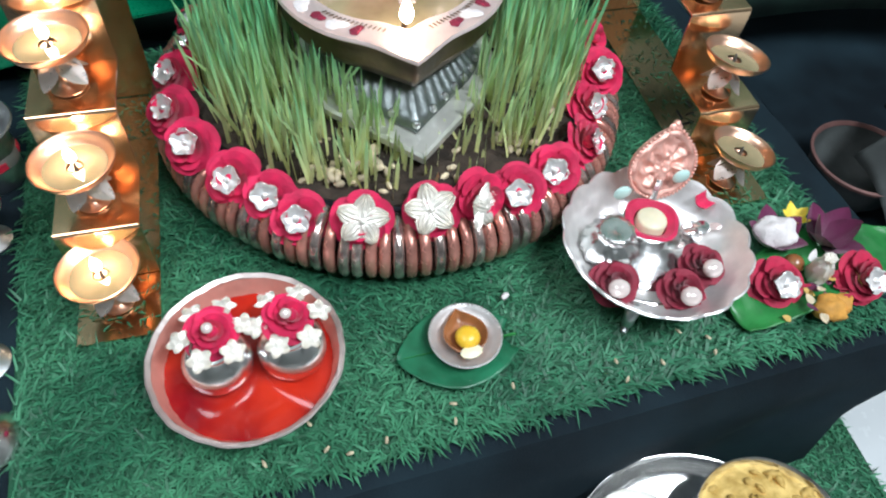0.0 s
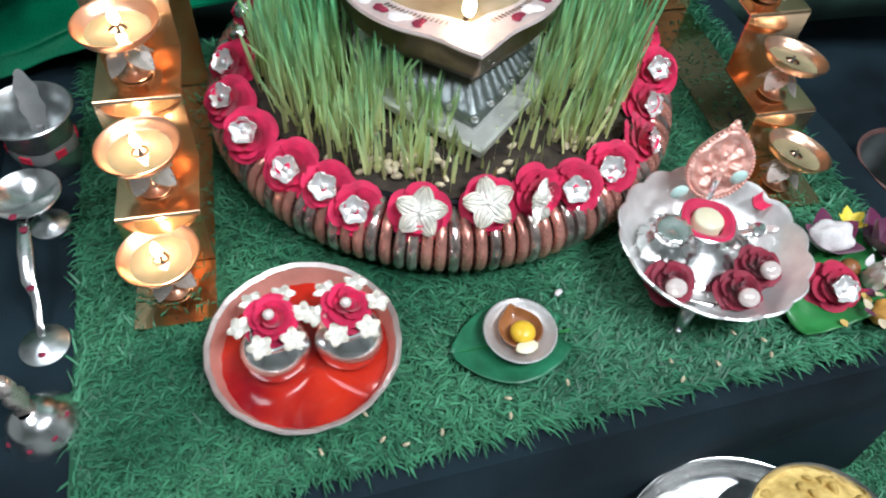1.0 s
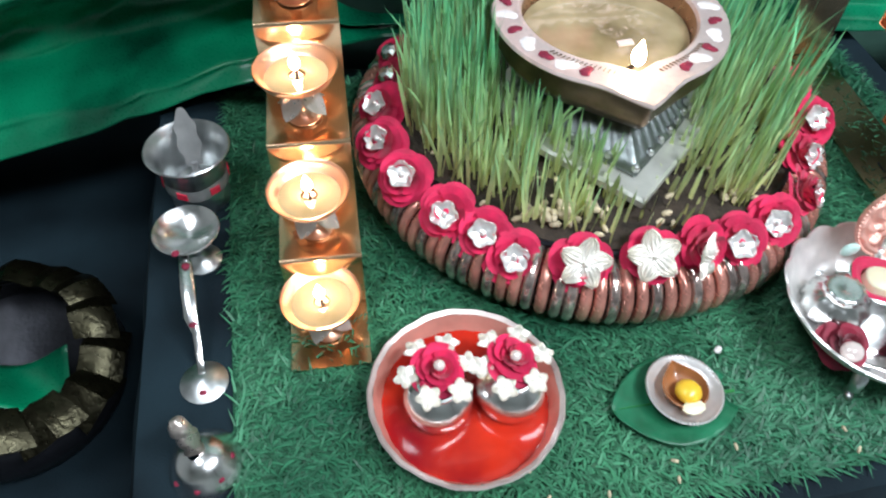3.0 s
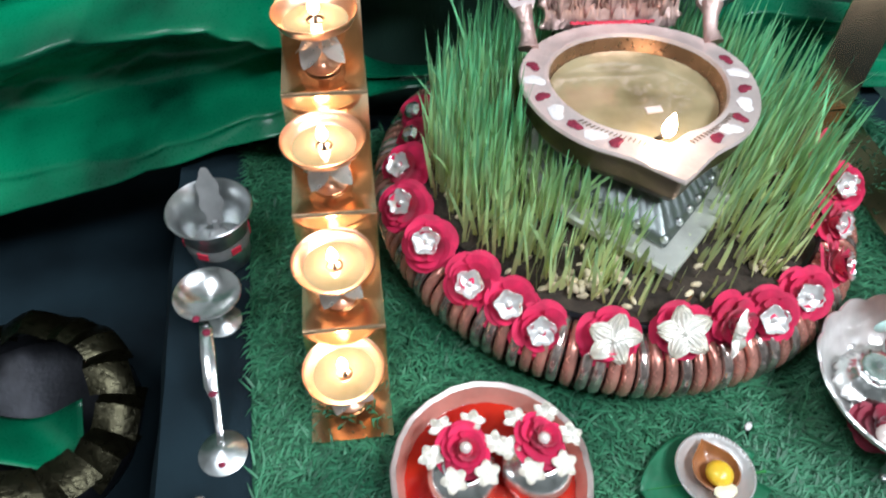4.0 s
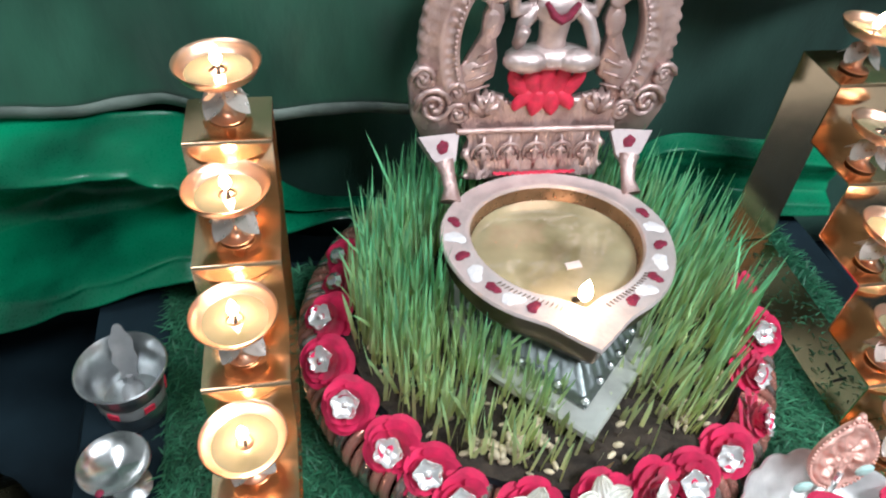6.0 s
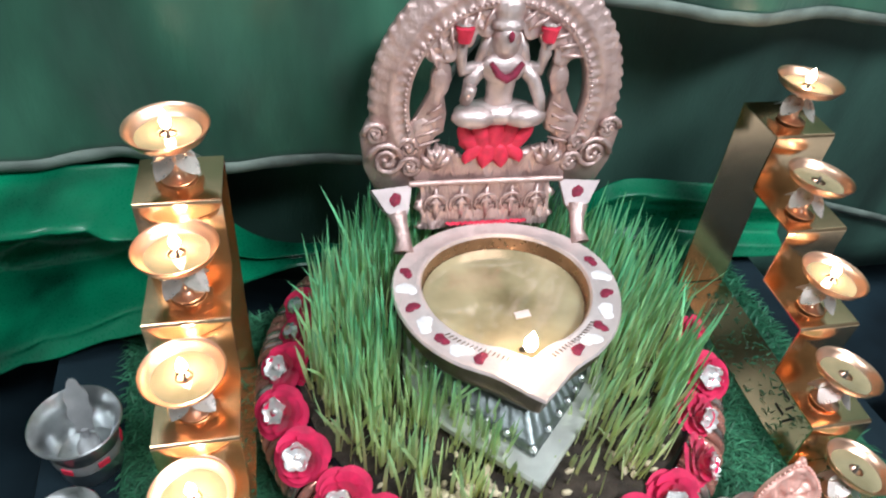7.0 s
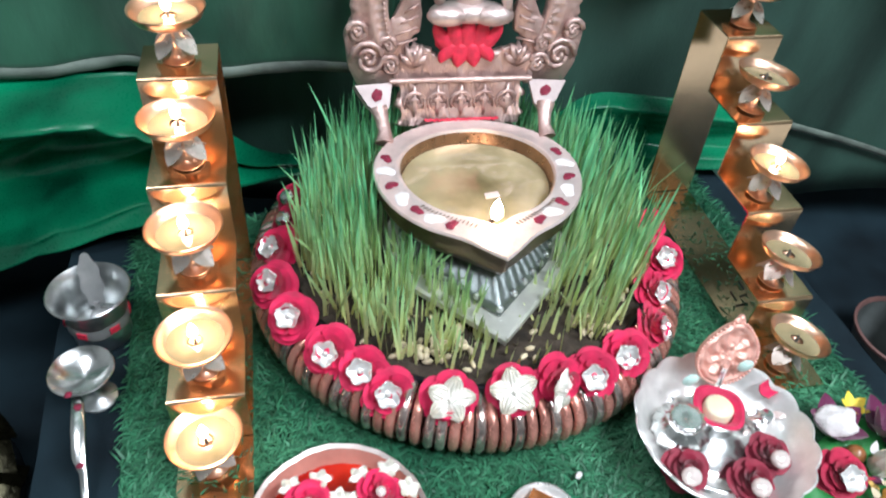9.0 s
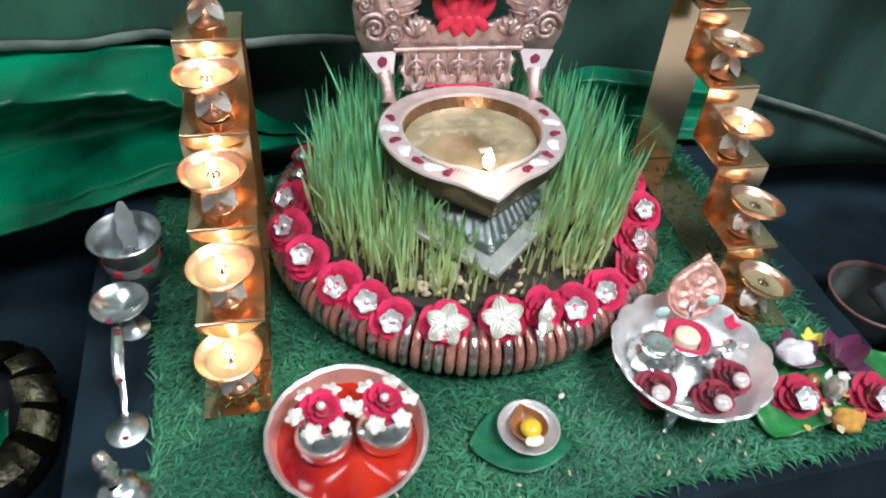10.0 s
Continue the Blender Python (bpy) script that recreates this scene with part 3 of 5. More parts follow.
# ---- roses and foil flowers ----
def rose_meshes(r, seed, material):
    """The petals of a rose, from the outside in, and its bud."""
    rg = random.Random(seed)
    out = []
    for li, (n, rr, steep, wide) in enumerate(((5, 1.0, 0.10, 1.0), (5, 0.84, 0.30, 0.95), (4, 0.62, 0.60, 0.95), (3, 0.40, 1.05, 1.05))):
        off = rg.uniform(0, 6.28)
        for k in range(n):
            a = off + 2 * math.pi * k / n + rg.uniform(-0.12, 0.12)
            half = math.pi / n * wide * 1.25
            R, st, ph = r * rr * rg.uniform(0.94, 1.06), steep * rg.uniform(0.9, 1.1), rg.uniform(0, 6)

            def f(u, v, a=a, half=half, R=R, st=st, ph=ph, li=li):
                s = 2 * u - 1
                edge = 1 - 0.20 * abs(s) ** 3
                rad = 0.12 * r + (R - 0.12 * r) * v * edge
                ang = a + s * half * (0.45 + 0.55 * v ** 0.5)
                z = st * R * v ** 1.5 - 0.09 * r * max(0, v - 0.72) * 4 * (1 - st * 0.6) + 0.035 * r * math.sin(3 * s + ph) * v + 0.10 * r * s * v
                return (rad * math.cos(ang), rad * math.sin(ang), z + 0.075 * r * li)
            out.append(Geo().sheet(f, 8, 6).mesh("petal", material, 0))
    out.append(Geo().ball(r * 0.24, pose(0, 0, r * 0.34), 10, (1, 1, 1.1)).lathe([(r * 0.1, -r * 0.18), (r * 0.35, -r * 0.08), (r * 0.3, r * 0.02)], 10).mesh("bud", material, 0))
    return out


ROSES = [rose_meshes(0.0238, s, ROSE) for s in (1, 2, 3, 4, 5)]
ROSES_SHADED = [rose_meshes(0.0232, s, ROSE_SHADED) for s in (6, 7)]
ROSES_SMALL = [rose_meshes(0.0225, s, ROSE_DEEP) for s in (11, 12, 13)]


def add_rose(parent, meshes, m=None):
    for me in meshes:
        part(me.name.split(".")[0], me, None, parent, m=m)


def blossom_geo(r):
    """Five rounded, slightly cupped petals round a small knob."""
    g = Geo()
    for k in range(5):
        g.sheet(lambda u, v: ((2 * u - 1) * r * 0.52 * math.sin(math.pi * (0.14 + 0.80 * v)) ** 0.5, r * (0.1 + 0.88 * v - 0.12 * v * (2 * u - 1) ** 2), r * (0.22 * v * v + 0.16 * (2 * u - 1) ** 2 * v + 0.05 * math.sin(9 * u) * v)), 8, 6, pose(0, 0, 0, 0, 0, 72 * k), thick=0.0004)
    g.ball(r * 0.22, pose(0, 0, r * 0.12), 10)
    return g


def star_geo(r):
    """A foil flower of five pointed, deeply ridged petals."""
    g = Geo()
    for k in range(5):
        g.sheet(lambda u, v: ((2 * u - 1) * r * 0.40 * math.sin(math.pi * (0.16 + 0.80 * v)) ** 0.75, r * (0.05 + 0.93 * v - 0.05 * abs(math.sin(math.pi * 4 * u)) * v), r * (0.10 + 0.18 * v * math.cos(2 * v) - 0.16 * abs(2 * u - 1) * math.sin(math.pi * v) + 0.055 * math.sin(math.pi * 10 * u) * v ** 0.6 + 0.04 * math.sin(7 * v + k))), 20, 8, pose(0, 0, 0, 0, 0, 72 * k + 4), thick=0.0003)
    g.ball(r * 0.12, pose(0, 0, r * 0.12), 8)
    return g


BLOSSOM = blossom_geo(0.0110).mesh("silver_blossom", BRIGHT, 60)
STAR = star_geo(0.0198).mesh("foil_star", FOIL, 30)
CRYSTAL = Geo().lathe([(0.0001, 0), (0.0075, 0), (0.0080, 0.003), (0.0045, 0.0065), (0.0001, 0.007)], 9).mesh("crystal_stone", SILVER, 10)

# ---- the ring-shaped planter ----
CX, CY = 0.002, 0.043
planter = thing("planter_tray", pose(CX, CY, 0), "round planter tray ringed with copper and glass bangles", "planter")
part("tray", Geo().lathe([(0.0001, 0.003), (0.172, 0.003), (0.174, 0.006), (0.174, 0.045), (0.174, 0.056), (0.172, 0.058), (0.168, 0.056), (0.166, 0.045), (0.0001, 0.042)], 96), DARK_METAL, planter)


def soil_z(x, y):
    r = math.hypot(x, y)
    return 0.056 + 0.017 * math.exp(-(r / 0.11) ** 2) + 0.004 * noise.noise((x * 60, y * 60, 0)) + 0.003 * noise.noise((x * 170, y * 170, 3))


sg = Geo()
sg.sheet(lambda u, v: (0.170 * (0.001 + v) * math.cos(2 * math.pi * u), 0.170 * (0.001 + v) * math.sin(2 * math.pi * u), soil_z(0.170 * v * math.cos(2 * math.pi * u), 0.170 * v * math.sin(2 * math.pi * u))), 180, 60)
part("soil", sg, SOIL, planter, "dark moist crumbly soil", sharp=0)


def bangle_geo():
    g = Geo()
    pts, rad = [], []
    for k in range(15):
        a = radians(-112 + 224 * k / 14)
        c, q = math.cos(a), math.sin(a)
        pts.append((0.1770 + 0.0280 * math.copysign(abs(c) ** 0.85, c), 0, 0.0275 + 0.0225 * math.copysign(abs(q) ** 0.85, q)))
        rad.append(0.0046)
    path = [Vector(p) for p in pts]
    v, f = [], []
    for i, p in enumerate(path):
        d = (path[min(i + 1, 14)] - path[max(i - 1, 0)]).normalized()
        o = Vector((d.z, 0, -d.x))
        for j in range(8):
            b = 2 * math.pi * j / 8
            v.append(p + o * (0.0042 * math.cos(b)) + Vector((0, 0.00455 * math.sin(b), 0)))
    for i in range(14):
        for j in range(8):
            f.append((i * 8 + j, i * 8 + (j + 1) % 8, i * 8 + 8 + (j + 1) % 8, i * 8 + 8 + j))
    return g.add(v, f)


BANGLE_A, BANGLE_B = bangle_geo().mesh("bangle", BEAD_COPPER, 0), bangle_geo().mesh("bangle", BEAD_DARK, 0)
NB = 124
for k in range(NB):
    part("bangle", BANGLE_B if (k % 3 == 1 or k % 7 == 3) else BANGLE_A, None, planter, m=pose(0, 0, rnd.uniform(-0.0008, 0.0012), rnd.uniform(-1.2, 1.2), 0, 360 * k / NB + rnd.uniform(-0.15, 0.15)))

# flowers along the planter's edge: place of the centre, bearing and lean of the face, kind of centre
EDGE = [(-0.185, -0.016, 0.069, 232, 40, "b"), (-0.167, -0.058, 0.071, 246, 40, "b"), (-0.135, -0.092, 0.067, 254, 40, "b"),
        (-0.110, -0.112, 0.062, 258, 42, "b"), (-0.089, -0.132, 0.057, 262, 46, "b"), (-0.043, -0.146, 0.066, 266, 48, "s"),
        (0.007, -0.144, 0.068, 262, 44, "s"), (0.047, -0.140, 0.069, 282, 56, "t"), (0.075, -0.131, 0.066, 258, 42, "b"),
        (0.109, -0.113, 0.066, 256, 42, "b"), (0.149, -0.086, 0.066, 322, 56, "b"), (0.162, -0.045, 0.067, 300, 46, "p"),
        (0.180, -0.010, 0.071, 262, 42, "b"), (0.192, 0.040, 0.068, 300, 50, "n"),
        (-0.184, 0.028, 0.070, 222, 42, "b"), (-0.174, 0.066, 0.070, 215, 40, "c"), (-0.171, 0.094, 0.073, 215, 40, "c")]
SIZE = {"b": 0.96, "s": 0.96, "t": 0.94, "p": 0.90, "n": 0.80, "c": 0.85}
for k, (x, y, z, face, tilt, kind) in enumerate(EDGE):
    size = SIZE[kind]
    m = pose(x, y, z, 0, 0, face - 90) @ pose(0, 0, 0, -tilt) @ pose(0, 0, -0.0135 * size, 0, 0, rnd.uniform(0, 72)) @ Matrix.Diagonal((size, size, size, 1))
    lab = {"b": "red velvet artificial rose with a silver blossom centre", "s": "red velvet artificial rose with a large foil star", "t": "crumpled red velvet rose with a sideways foil star", "c": "red velvet artificial rose with a clear crystal centre", "n": "small plain red velvet artificial rose", "p": "small crumpled red velvet rose with a silver blossom"}[kind]
    f = thing("artificial_rose", m, lab, "flower", "roses along the planter edge")
    add_rose(f, ROSES[k % 5])
    grow = Matrix.Diagonal((1 / size, 1 / size, 1 / size, 1))
    if kind == "s":
        part("foil_star", STAR, None, f, m=pose(0, -0.002, 0.0150, rnd.uniform(-8, 8), 0, rnd.uniform(0, 60)) @ grow)
    elif kind == "t":
        part("foil_star", STAR, None, f, m=pose(0.004, 0, 0.016, 0, 36, 110))
    elif kind == "c":
        part("crystal_stone", CRYSTAL, None, f, m=pose(0, 0, 0.012) @ grow)
    elif kind in "bp":
        part("silver_blossom", BLOSSOM, None, f, m=pose(rnd.uniform(-0.002, 0.002), rnd.uniform(-0.002, 0.002), 0.0135, rnd.uniform(-10, 10), rnd.uniform(-10, 10), rnd.uniform(0, 72)) @ grow)


# ---- the grass in the planter ----
def lamp_foot(x, y, grow):
    """Whether a place of the planter lies under the lamp."""
    dx, dy = x + CX, y + CY - 0.03
    th = abs(math.atan2(dx, -dy))
    r = 0.074 + grow
    lim = r if th > math.pi / 4 else r / math.cos(math.pi / 4 - th)
    return math.hypot(dx, dy) < lim


def build_grass():
    rg = random.Random(21)
    g = Geo()
    made = 0
    while made < 2350:
        a, r = rg.uniform(0, 2 * math.pi), 0.165 * math.sqrt(rg.uniform(0.02, 1))
        x, y = r * math.cos(a), r * math.sin(a)
        wy, wx2 = y + CY - 0.052, x + CX
        if y + CY > 0.02 and math.hypot(wx2, wy) < 0.093:
            continue
        left_front = x < -0.005 and y < -0.02
        if lamp_foot(x, y, -0.010 if left_front else 0.004):
            continue
        front = -y / max(r, 1e-4)
        near_tip = math.exp(-((x + CX - 0.022) / 0.036) ** 2) if y < -0.06 else 0
        patch = noise.noise((x * 40 + 3, y * 40, 9.0))
        if rg.random() < near_tip * 0.93 or rg.random() < 0.75 * max(0, front) * (patch < -0.05):
            continue
        if r > 0.160 - 0.008 * max(0, front) and rg.random() < 0.6:
            continue
        h = rg.uniform(0.62, 1.0) * (0.096 - 0.036 * max(0, front) + 0.012 * max(0, -front)) * (1 - 0.5 * near_tip) * (1 + 0.45 * noise.noise((x * 28, y * 28, 4.0)))
        if rg.random() < 0.12:
            h *= 0.45
        lean_a = a + rg.uniform(-2.2, 2.2)
        lean = rg.uniform(0.0, 0.15) + (rg.uniform(0.1, 0.32) if rg.random() < 0.12 else 0)
        w = rg.uniform(0.0010, 0.0018)
        face = rg.uniform(0, math.pi)
        wx, wy = math.cos(face) * w, math.sin(face) * w
        z0 = soil_z(x, y) - 0.002
        bend = rg.uniform(-0.1, 0.35)
        pts = []
        for k in range(5):
            t = k / 4
            q = lean * t + bend * lean * t * t
            px, py, pz = x + math.cos(lean_a) * h * q, y + math.sin(lean_a) * h * q, z0 + h * t * (1 - 0.25 * lean * t)
            s = 1.0 if k < 3 else (0.75 if k == 3 else 0.0)
            if k < 4:
                pts += [(px - wx * s, py - wy * s, pz), (px + wx * s, py + wy * s, pz)]
            else:
                pts.append((px, py, pz))
        g.add(pts, [(0, 1, 3, 2), (2, 3, 5, 4), (4, 5, 7, 6), (6, 7, 8)])
        made += 1
    solid("wheat_grass", g, GRASS, pose(CX, CY, 0), "fresh green sprouted wheat grass growing in the planter", "grass", kind="stuff", sharp=0)
    s = Geo()
    for k in range(110):
        a, r = rg.uniform(0, 2 * math.pi), rg.uniform(0.07, 0.166)
        x, y = r * math.cos(a), r * math.sin(a)
        if lamp_foot(x, y, 0.002):
            continue
        s.ball(rg.uniform(0.0014, 0.0028), pose(x, y, soil_z(x, y) + 0.001, rg.uniform(0, 90), rg.uniform(0, 90), rg.uniform(0, 180)), 6, (1, 1, 1.8))
    for cx, cy, n in ((-0.062, -0.135, 34), (-0.030, -0.130, 12), (0.085, -0.118, 14), (0.120, -0.085, 12)):
        for k in range(n):
            x, y = cx + rg.gauss(0, 0.009), cy + rg.gauss(0, 0.005)
            s.ball(rg.uniform(0.0022, 0.004), pose(x, y, soil_z(x, y) + rg.uniform(0.002, 0.008), rg.uniform(0, 90), rg.uniform(0, 90), rg.uniform(0, 180)), 6, (1, 1, 1.5))
    solid("grass_seeds", s, SEED, pose(CX, CY, 0), "pale sprouted wheat seeds and husks on the soil", "seeds", kind="stuff", sharp=0)


build_grass()


# ---- the brass oil lamp with its arched back ----
def tear(R, yc, z, n=96, wob=0.0, teeth=0, soft=0.0, half=45, back=1.0):
    """A round outline drawn out to a point at the front; half: the angle at which the straight sides leave the circle;
    back: how far its rear half is flattened."""
    al = radians(half)
    out = []
    for j in range(n):
        a = 2 * math.pi * j / n
        th = abs(a if a <= math.pi else a - 2 * math.pi)
        r = R if th > al else R / math.cos(al - th)
        if z > 0.12 and th < al:
            r *= 1 - 0.03 * math.sin(math.pi * th / al) ** 2
        r = r * (1 - soft) + R * soft
        r *= 1 + wob * math.cos(teeth * a)
        out.append((r * math.sin(a), yc - r * math.cos(a) * (back if math.cos(a) < 0 else 1), z))
    return out


def loft(geo, rings, cap=(False, False)):
    n = len(rings[0])
    pts = [p for r in rings for p in r]
    f = []
    for i in range(len(rings) - 1):
        for j in range(n):
            f.append((i * n + j, i * n + (j + 1) % n, (i + 1) * n + (j + 1) % n, (i + 1) * n + j))
    if cap[0]:
        f.append(tuple(range(n))[::-1])
    if cap[1]:
        f.append(tuple(range((len(rings) - 1) * n, len(rings) * n)))
    return geo.add(pts, f)


def build_lamp():
    lamp = thing("oil_lamp", pose(0.003, 0, 0, 0, 0, 2.5), "large cast brass oil lamp with arched back, burning", "oil lamp")
    g = Geo()
    loft(g, [tear(0.082, 0.018, 0.070), tear(0.084, 0.018, 0.072), tear(0.084, 0.018, 0.0775), tear(0.082, 0.018, 0.0795), tear(0.066, 0.02, 0.0795)], (True, True))
    part("base_plate", g, PALE_PLATE, lamp, "pale polished pointed base plate")
    g = Geo()
    loft(g, [tear(0.069, 0.022, 0.0795, 192), tear(0.071, 0.022, 0.083, 192), tear(0.067, 0.024, 0.088, 192, 0.012, 48), tear(0.058, 0.028, 0.096, 192, 0.020, 48), tear(0.050, 0.032, 0.103, 192, 0.015, 48), tear(0.047, 0.035, 0.108, 192)])
    part("fluted_foot", g, LAMP_GREY, lamp, "grey fluted foot with raised petals", sharp=0)
    for k in range(32):
        p = tear(0.0680, 0.0225, 0.0865, 32)[k]
        part("stud", Geo().ball(0.0034, pose(*p), 8, (1, 1, 1.1)), OLD_SILVER, lamp)
    g = Geo()
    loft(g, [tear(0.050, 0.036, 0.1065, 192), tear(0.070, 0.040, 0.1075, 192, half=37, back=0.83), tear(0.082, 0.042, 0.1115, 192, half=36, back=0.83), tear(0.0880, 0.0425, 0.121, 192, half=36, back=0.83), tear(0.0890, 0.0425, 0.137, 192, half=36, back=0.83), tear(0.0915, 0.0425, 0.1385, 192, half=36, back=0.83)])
    part("bowl_wall", g, LAMP_DARK, lamp, "dark brown outer wall of the oil bowl", sharp=0)
    g = Geo()
    n = 192
    loft(g, [tear(0.0915, 0.0425, 0.1385, n, half=36, back=0.83), tear(0.0928, 0.0425, 0.1405, n, half=36, back=0.83), tear(0.0915, 0.0425, 0.1425, n, 0.004, 64, half=36, back=0.83), tear(0.087, 0.0425, 0.1420, n, half=36, back=0.83), tear(0.0740, 0.0445, 0.1420, n, half=30, back=0.83), tear(0.0725, 0.0445, 0.1430, n, 0.006, 64, half=29, back=0.83), tear(0.0700, 0.0450, 0.1428, n, half=28, back=0.83), tear(0.0685, 0.0450, 0.140, n, half=28, back=0.83)])
    part("rim", g, RIM_WHITE, lamp, "broad flat rim with engraved edges")
    # fine engraved strokes along the spout
    rim = bpy.data.objects["rim"]
    for sgn in (-1, 1):
        for q in range(15):
            th = radians(12 + 2.6 * q)
            r0 = 0.0735 / math.cos(max(0, radians(30) - th))
            x0, y0 = sgn * r0 * math.sin(th), 0.0445 - r0 * math.cos(th)
            g = Geo().tube([(x0, y0, 0.1429), (x0 + sgn * 0.004 * math.sin(th + 0.5), y0 - 0.004 * math.cos(th + 0.5), 0.1428)], [0.0006, 0.0004], 5)
            part("engraved_stroke", g, LAMP_DARK, rim)
    g = Geo()
    loft(g, [tear(0.0685, 0.0450, 0.140, 96, half=28, back=0.83), tear(0.0675, 0.0450, 0.128, 96, half=25, back=0.83), tear(0.063, 0.0450, 0.1155, 96, half=20, back=0.83), tear(0.004, 0.0450, 0.113, 96, half=5, back=0.83)], (False, True))
    part("inner_wall", g, INNER_BRASS, lamp)
    part("oil", Geo().add(tear(0.0667, 0.0450, 0.1275, 96, half=24, back=0.83), [tuple(range(96))]), OIL, lamp, "still golden oil")
    part("floating_chip", Geo().slab([(-0.007, -0.003), (0.006, -0.004), (0.007, 0.003), (-0.006, 0.0035)], 0, 0.001), PEARL, lamp, "small pale chip floating in the oil", m=pose(0.010, 0.022, 0.1275, 0, 0, 12))
    for sgn in (-1, 1):
        for k, th in enumerate((27, 38, 50, 63, 77, 91, 104)):
            a = radians(th)
            r = 0.0810 / math.cos(max(0, radians(33) - a))
            g = Geo()
            rr = 0.0072 if k % 2 else 0.0052
            g.lathe([(0.0001, 0.0008), (rr * 0.7, 0.0006), (rr, 0)], 22, wave=lambda b, i, k=k: (1 + 0.26 * math.sin(2 * b + 1.7 * k) + 0.12 * math.sin(3 * b + 2 * k) + 0.07 * math.sin(7 * b + 3 * k), 0))
            part("paste_dab", g, WHITE_PASTE if k % 2 else RED_PASTE, lamp, "white paste dab" if k % 2 else "dark red powder dab", m=pose(sgn * r * math.sin(a), 0.0435 - r * math.cos(a), 0.1424))
    part("wick", Geo().tube([(0, -0.014, 0.1290), (0, -0.020, 0.137), (0, -0.027, 0.1455)], [0.0022, 0.002, 0.001], 8), WICK, lamp)
    part("flame", flame_geo(0.022, 0.0050), FLAME, lamp, "steady yellow flame at the spout", m=pose(0, -0.027, 0.143))

    # back panel with scrolled relief
    def relief(x, z):
        a = math.sin(62 * x) ** 2
        return 0.0022 * (math.sin(150 * abs(x) + 130 * z * math.cos(60 * x)) * 0.6 + a * 0.7 + 0.6 * math.sin(260 * z + 40 * math.sin(90 * x)) * 0.6)
    g = Geo()
    g.sheet(lambda u, v: (-0.058 + 0.116 * u, 0.1240 - relief(-0.064 + 0.128 * u, 0.05 * v) + 0.012 * v, 0.135 + 0.040 * v), 110, 40, thick=0.007)
    part("back_panel", g, LAMP_BRASS, lamp, "pinkish brass panel with scrolled leaf relief", sharp=0)
    panel = bpy.data.objects["back_panel"]
    for cx in (-0.045, -0.0225, 0.0, 0.0225, 0.045):
        g = Geo()
        for sg in (-1, 1):
            sp = [(cx + sg * 0.0105 * (1 - w / 24) * math.cos(w * 0.5 - 0.6), 0.1286 - 0.0007 * w / 24, 0.1575 + 0.0120 * (1 - w / 24) * math.sin(w * 0.5 - 0.6)) for w in range(22)]
            g.tube(sp, [0.0013] * 20 + [0.0016, 0.0018], 6)
        g.tube([(cx, 0.1255, 0.144), (cx, 0.1275, 0.155), (cx, 0.1310, 0.173)], [0.0012, 0.0030, 0.0010], 7, flat=0.6)
        part("scroll_motif", g, LAMP_BRASS, panel, sharp=0)
    g = Geo()
    g.tube([(-0.036 + 0.0016 * k, 0.1200 + 0.0012 * math.sin(k * 1.9), 0.1425) for k in range(46)], [0.0014 + 0.0009 * abs(math.sin(k * 1.3)) for k in range(46)], 6, flat=0.5)
    part("paste_dab", g, PINK_RED, lamp, "smears of red powder along the rim")
    g = Geo()
    g.tube([(-0.068, 0.1345, 0.1765), (-0.05, 0.1345, 0.177), (0.05, 0.1345, 0.177), (0.068, 0.1345, 0.1765)], 0.0026, 10)
    part("ledge", g, LAMP_BRASS, lamp)
    for sgn in (-1, 1):
        pa, pb, pc = Vector((sgn * 0.101, 0.128, 0.177)), Vector((sgn * 0.066, 0.135, 0.175)), Vector((sgn * 0.076, 0.111, 0.153))
        pd, pe = Vector((sgn * 0.090, 0.116, 0.163)), Vector((sgn * 0.070, 0.120, 0.159))
        ring = [pa, pb, pe, pc, pd] if sgn > 0 else [pd, pc, pe, pb, pa]
        nrm = (ring[1] - ring[0]).cross(ring[3] - ring[0]).normalized()
        nrm = nrm if nrm.z > 0 else -nrm
        g = Geo().add([p + nrm * 0.001 for p in ring] + [p - nrm * 0.007 for p in ring], [tuple(range(5)), tuple(range(5, 10))[::-1]] + [(i, (i + 1) % 5, 5 + (i + 1) % 5, 5 + i) for i in range(5)])
        part("bracket", g, BRACKET, lamp, "flat pale bracket joining rim and back")
        mid = (pa + pb + pc) / 3 + nrm * 0.0012
        turn = nrm.to_track_quat("Z", "Y").to_matrix().to_4x4()
        part("paste_dab", Geo().lathe([(0.0001, 0.0012), (0.004, 0.001), (0.0056, 0)], 12, wave=lambda b, i: (1 + 0.12 * math.sin(2 * b) + 0.1 * math.sin(5 * b), 0)), RED_PASTE, lamp, "dark red powder dab", m=Matrix.Translation(mid) @ turn)
        part("post", Geo().tube([(sgn * 0.0805, 0.116, 0.161), (sgn * 0.0780, 0.108, 0.154), (sgn * 0.0765, 0.098, 0.147), (sgn * 0.0775, 0.088, 0.1410)], [0.0088, 0.0066, 0.0060, 0.0088], 12, flat=0.75), LAMP_BRASS, lamp)

    # arched openwork back
    AZ, BACK = 0.252, pose(0.004, 0.1455, 0.1712, -4) @ Matrix.Diagonal((0.985, 1, 1.05, 1)) @ pose(0, -0.133, -0.180)
    g = Geo()
    prof = [(0.0745, 0.137), (0.0745, 0.128), (0.0770, 0.126), (0.0800, 0.1285), (0.0860, 0.1290), (0.0885, 0.1265), (0.0915, 0.1265), (0.0935, 0.1290), (0.1010, 0.1300), (0.1060, 0.1310), (0.1075, 0.1350), (0.1060, 0.1400), (0.0745, 0.140)]
    pts, f = [], []
    N = 240
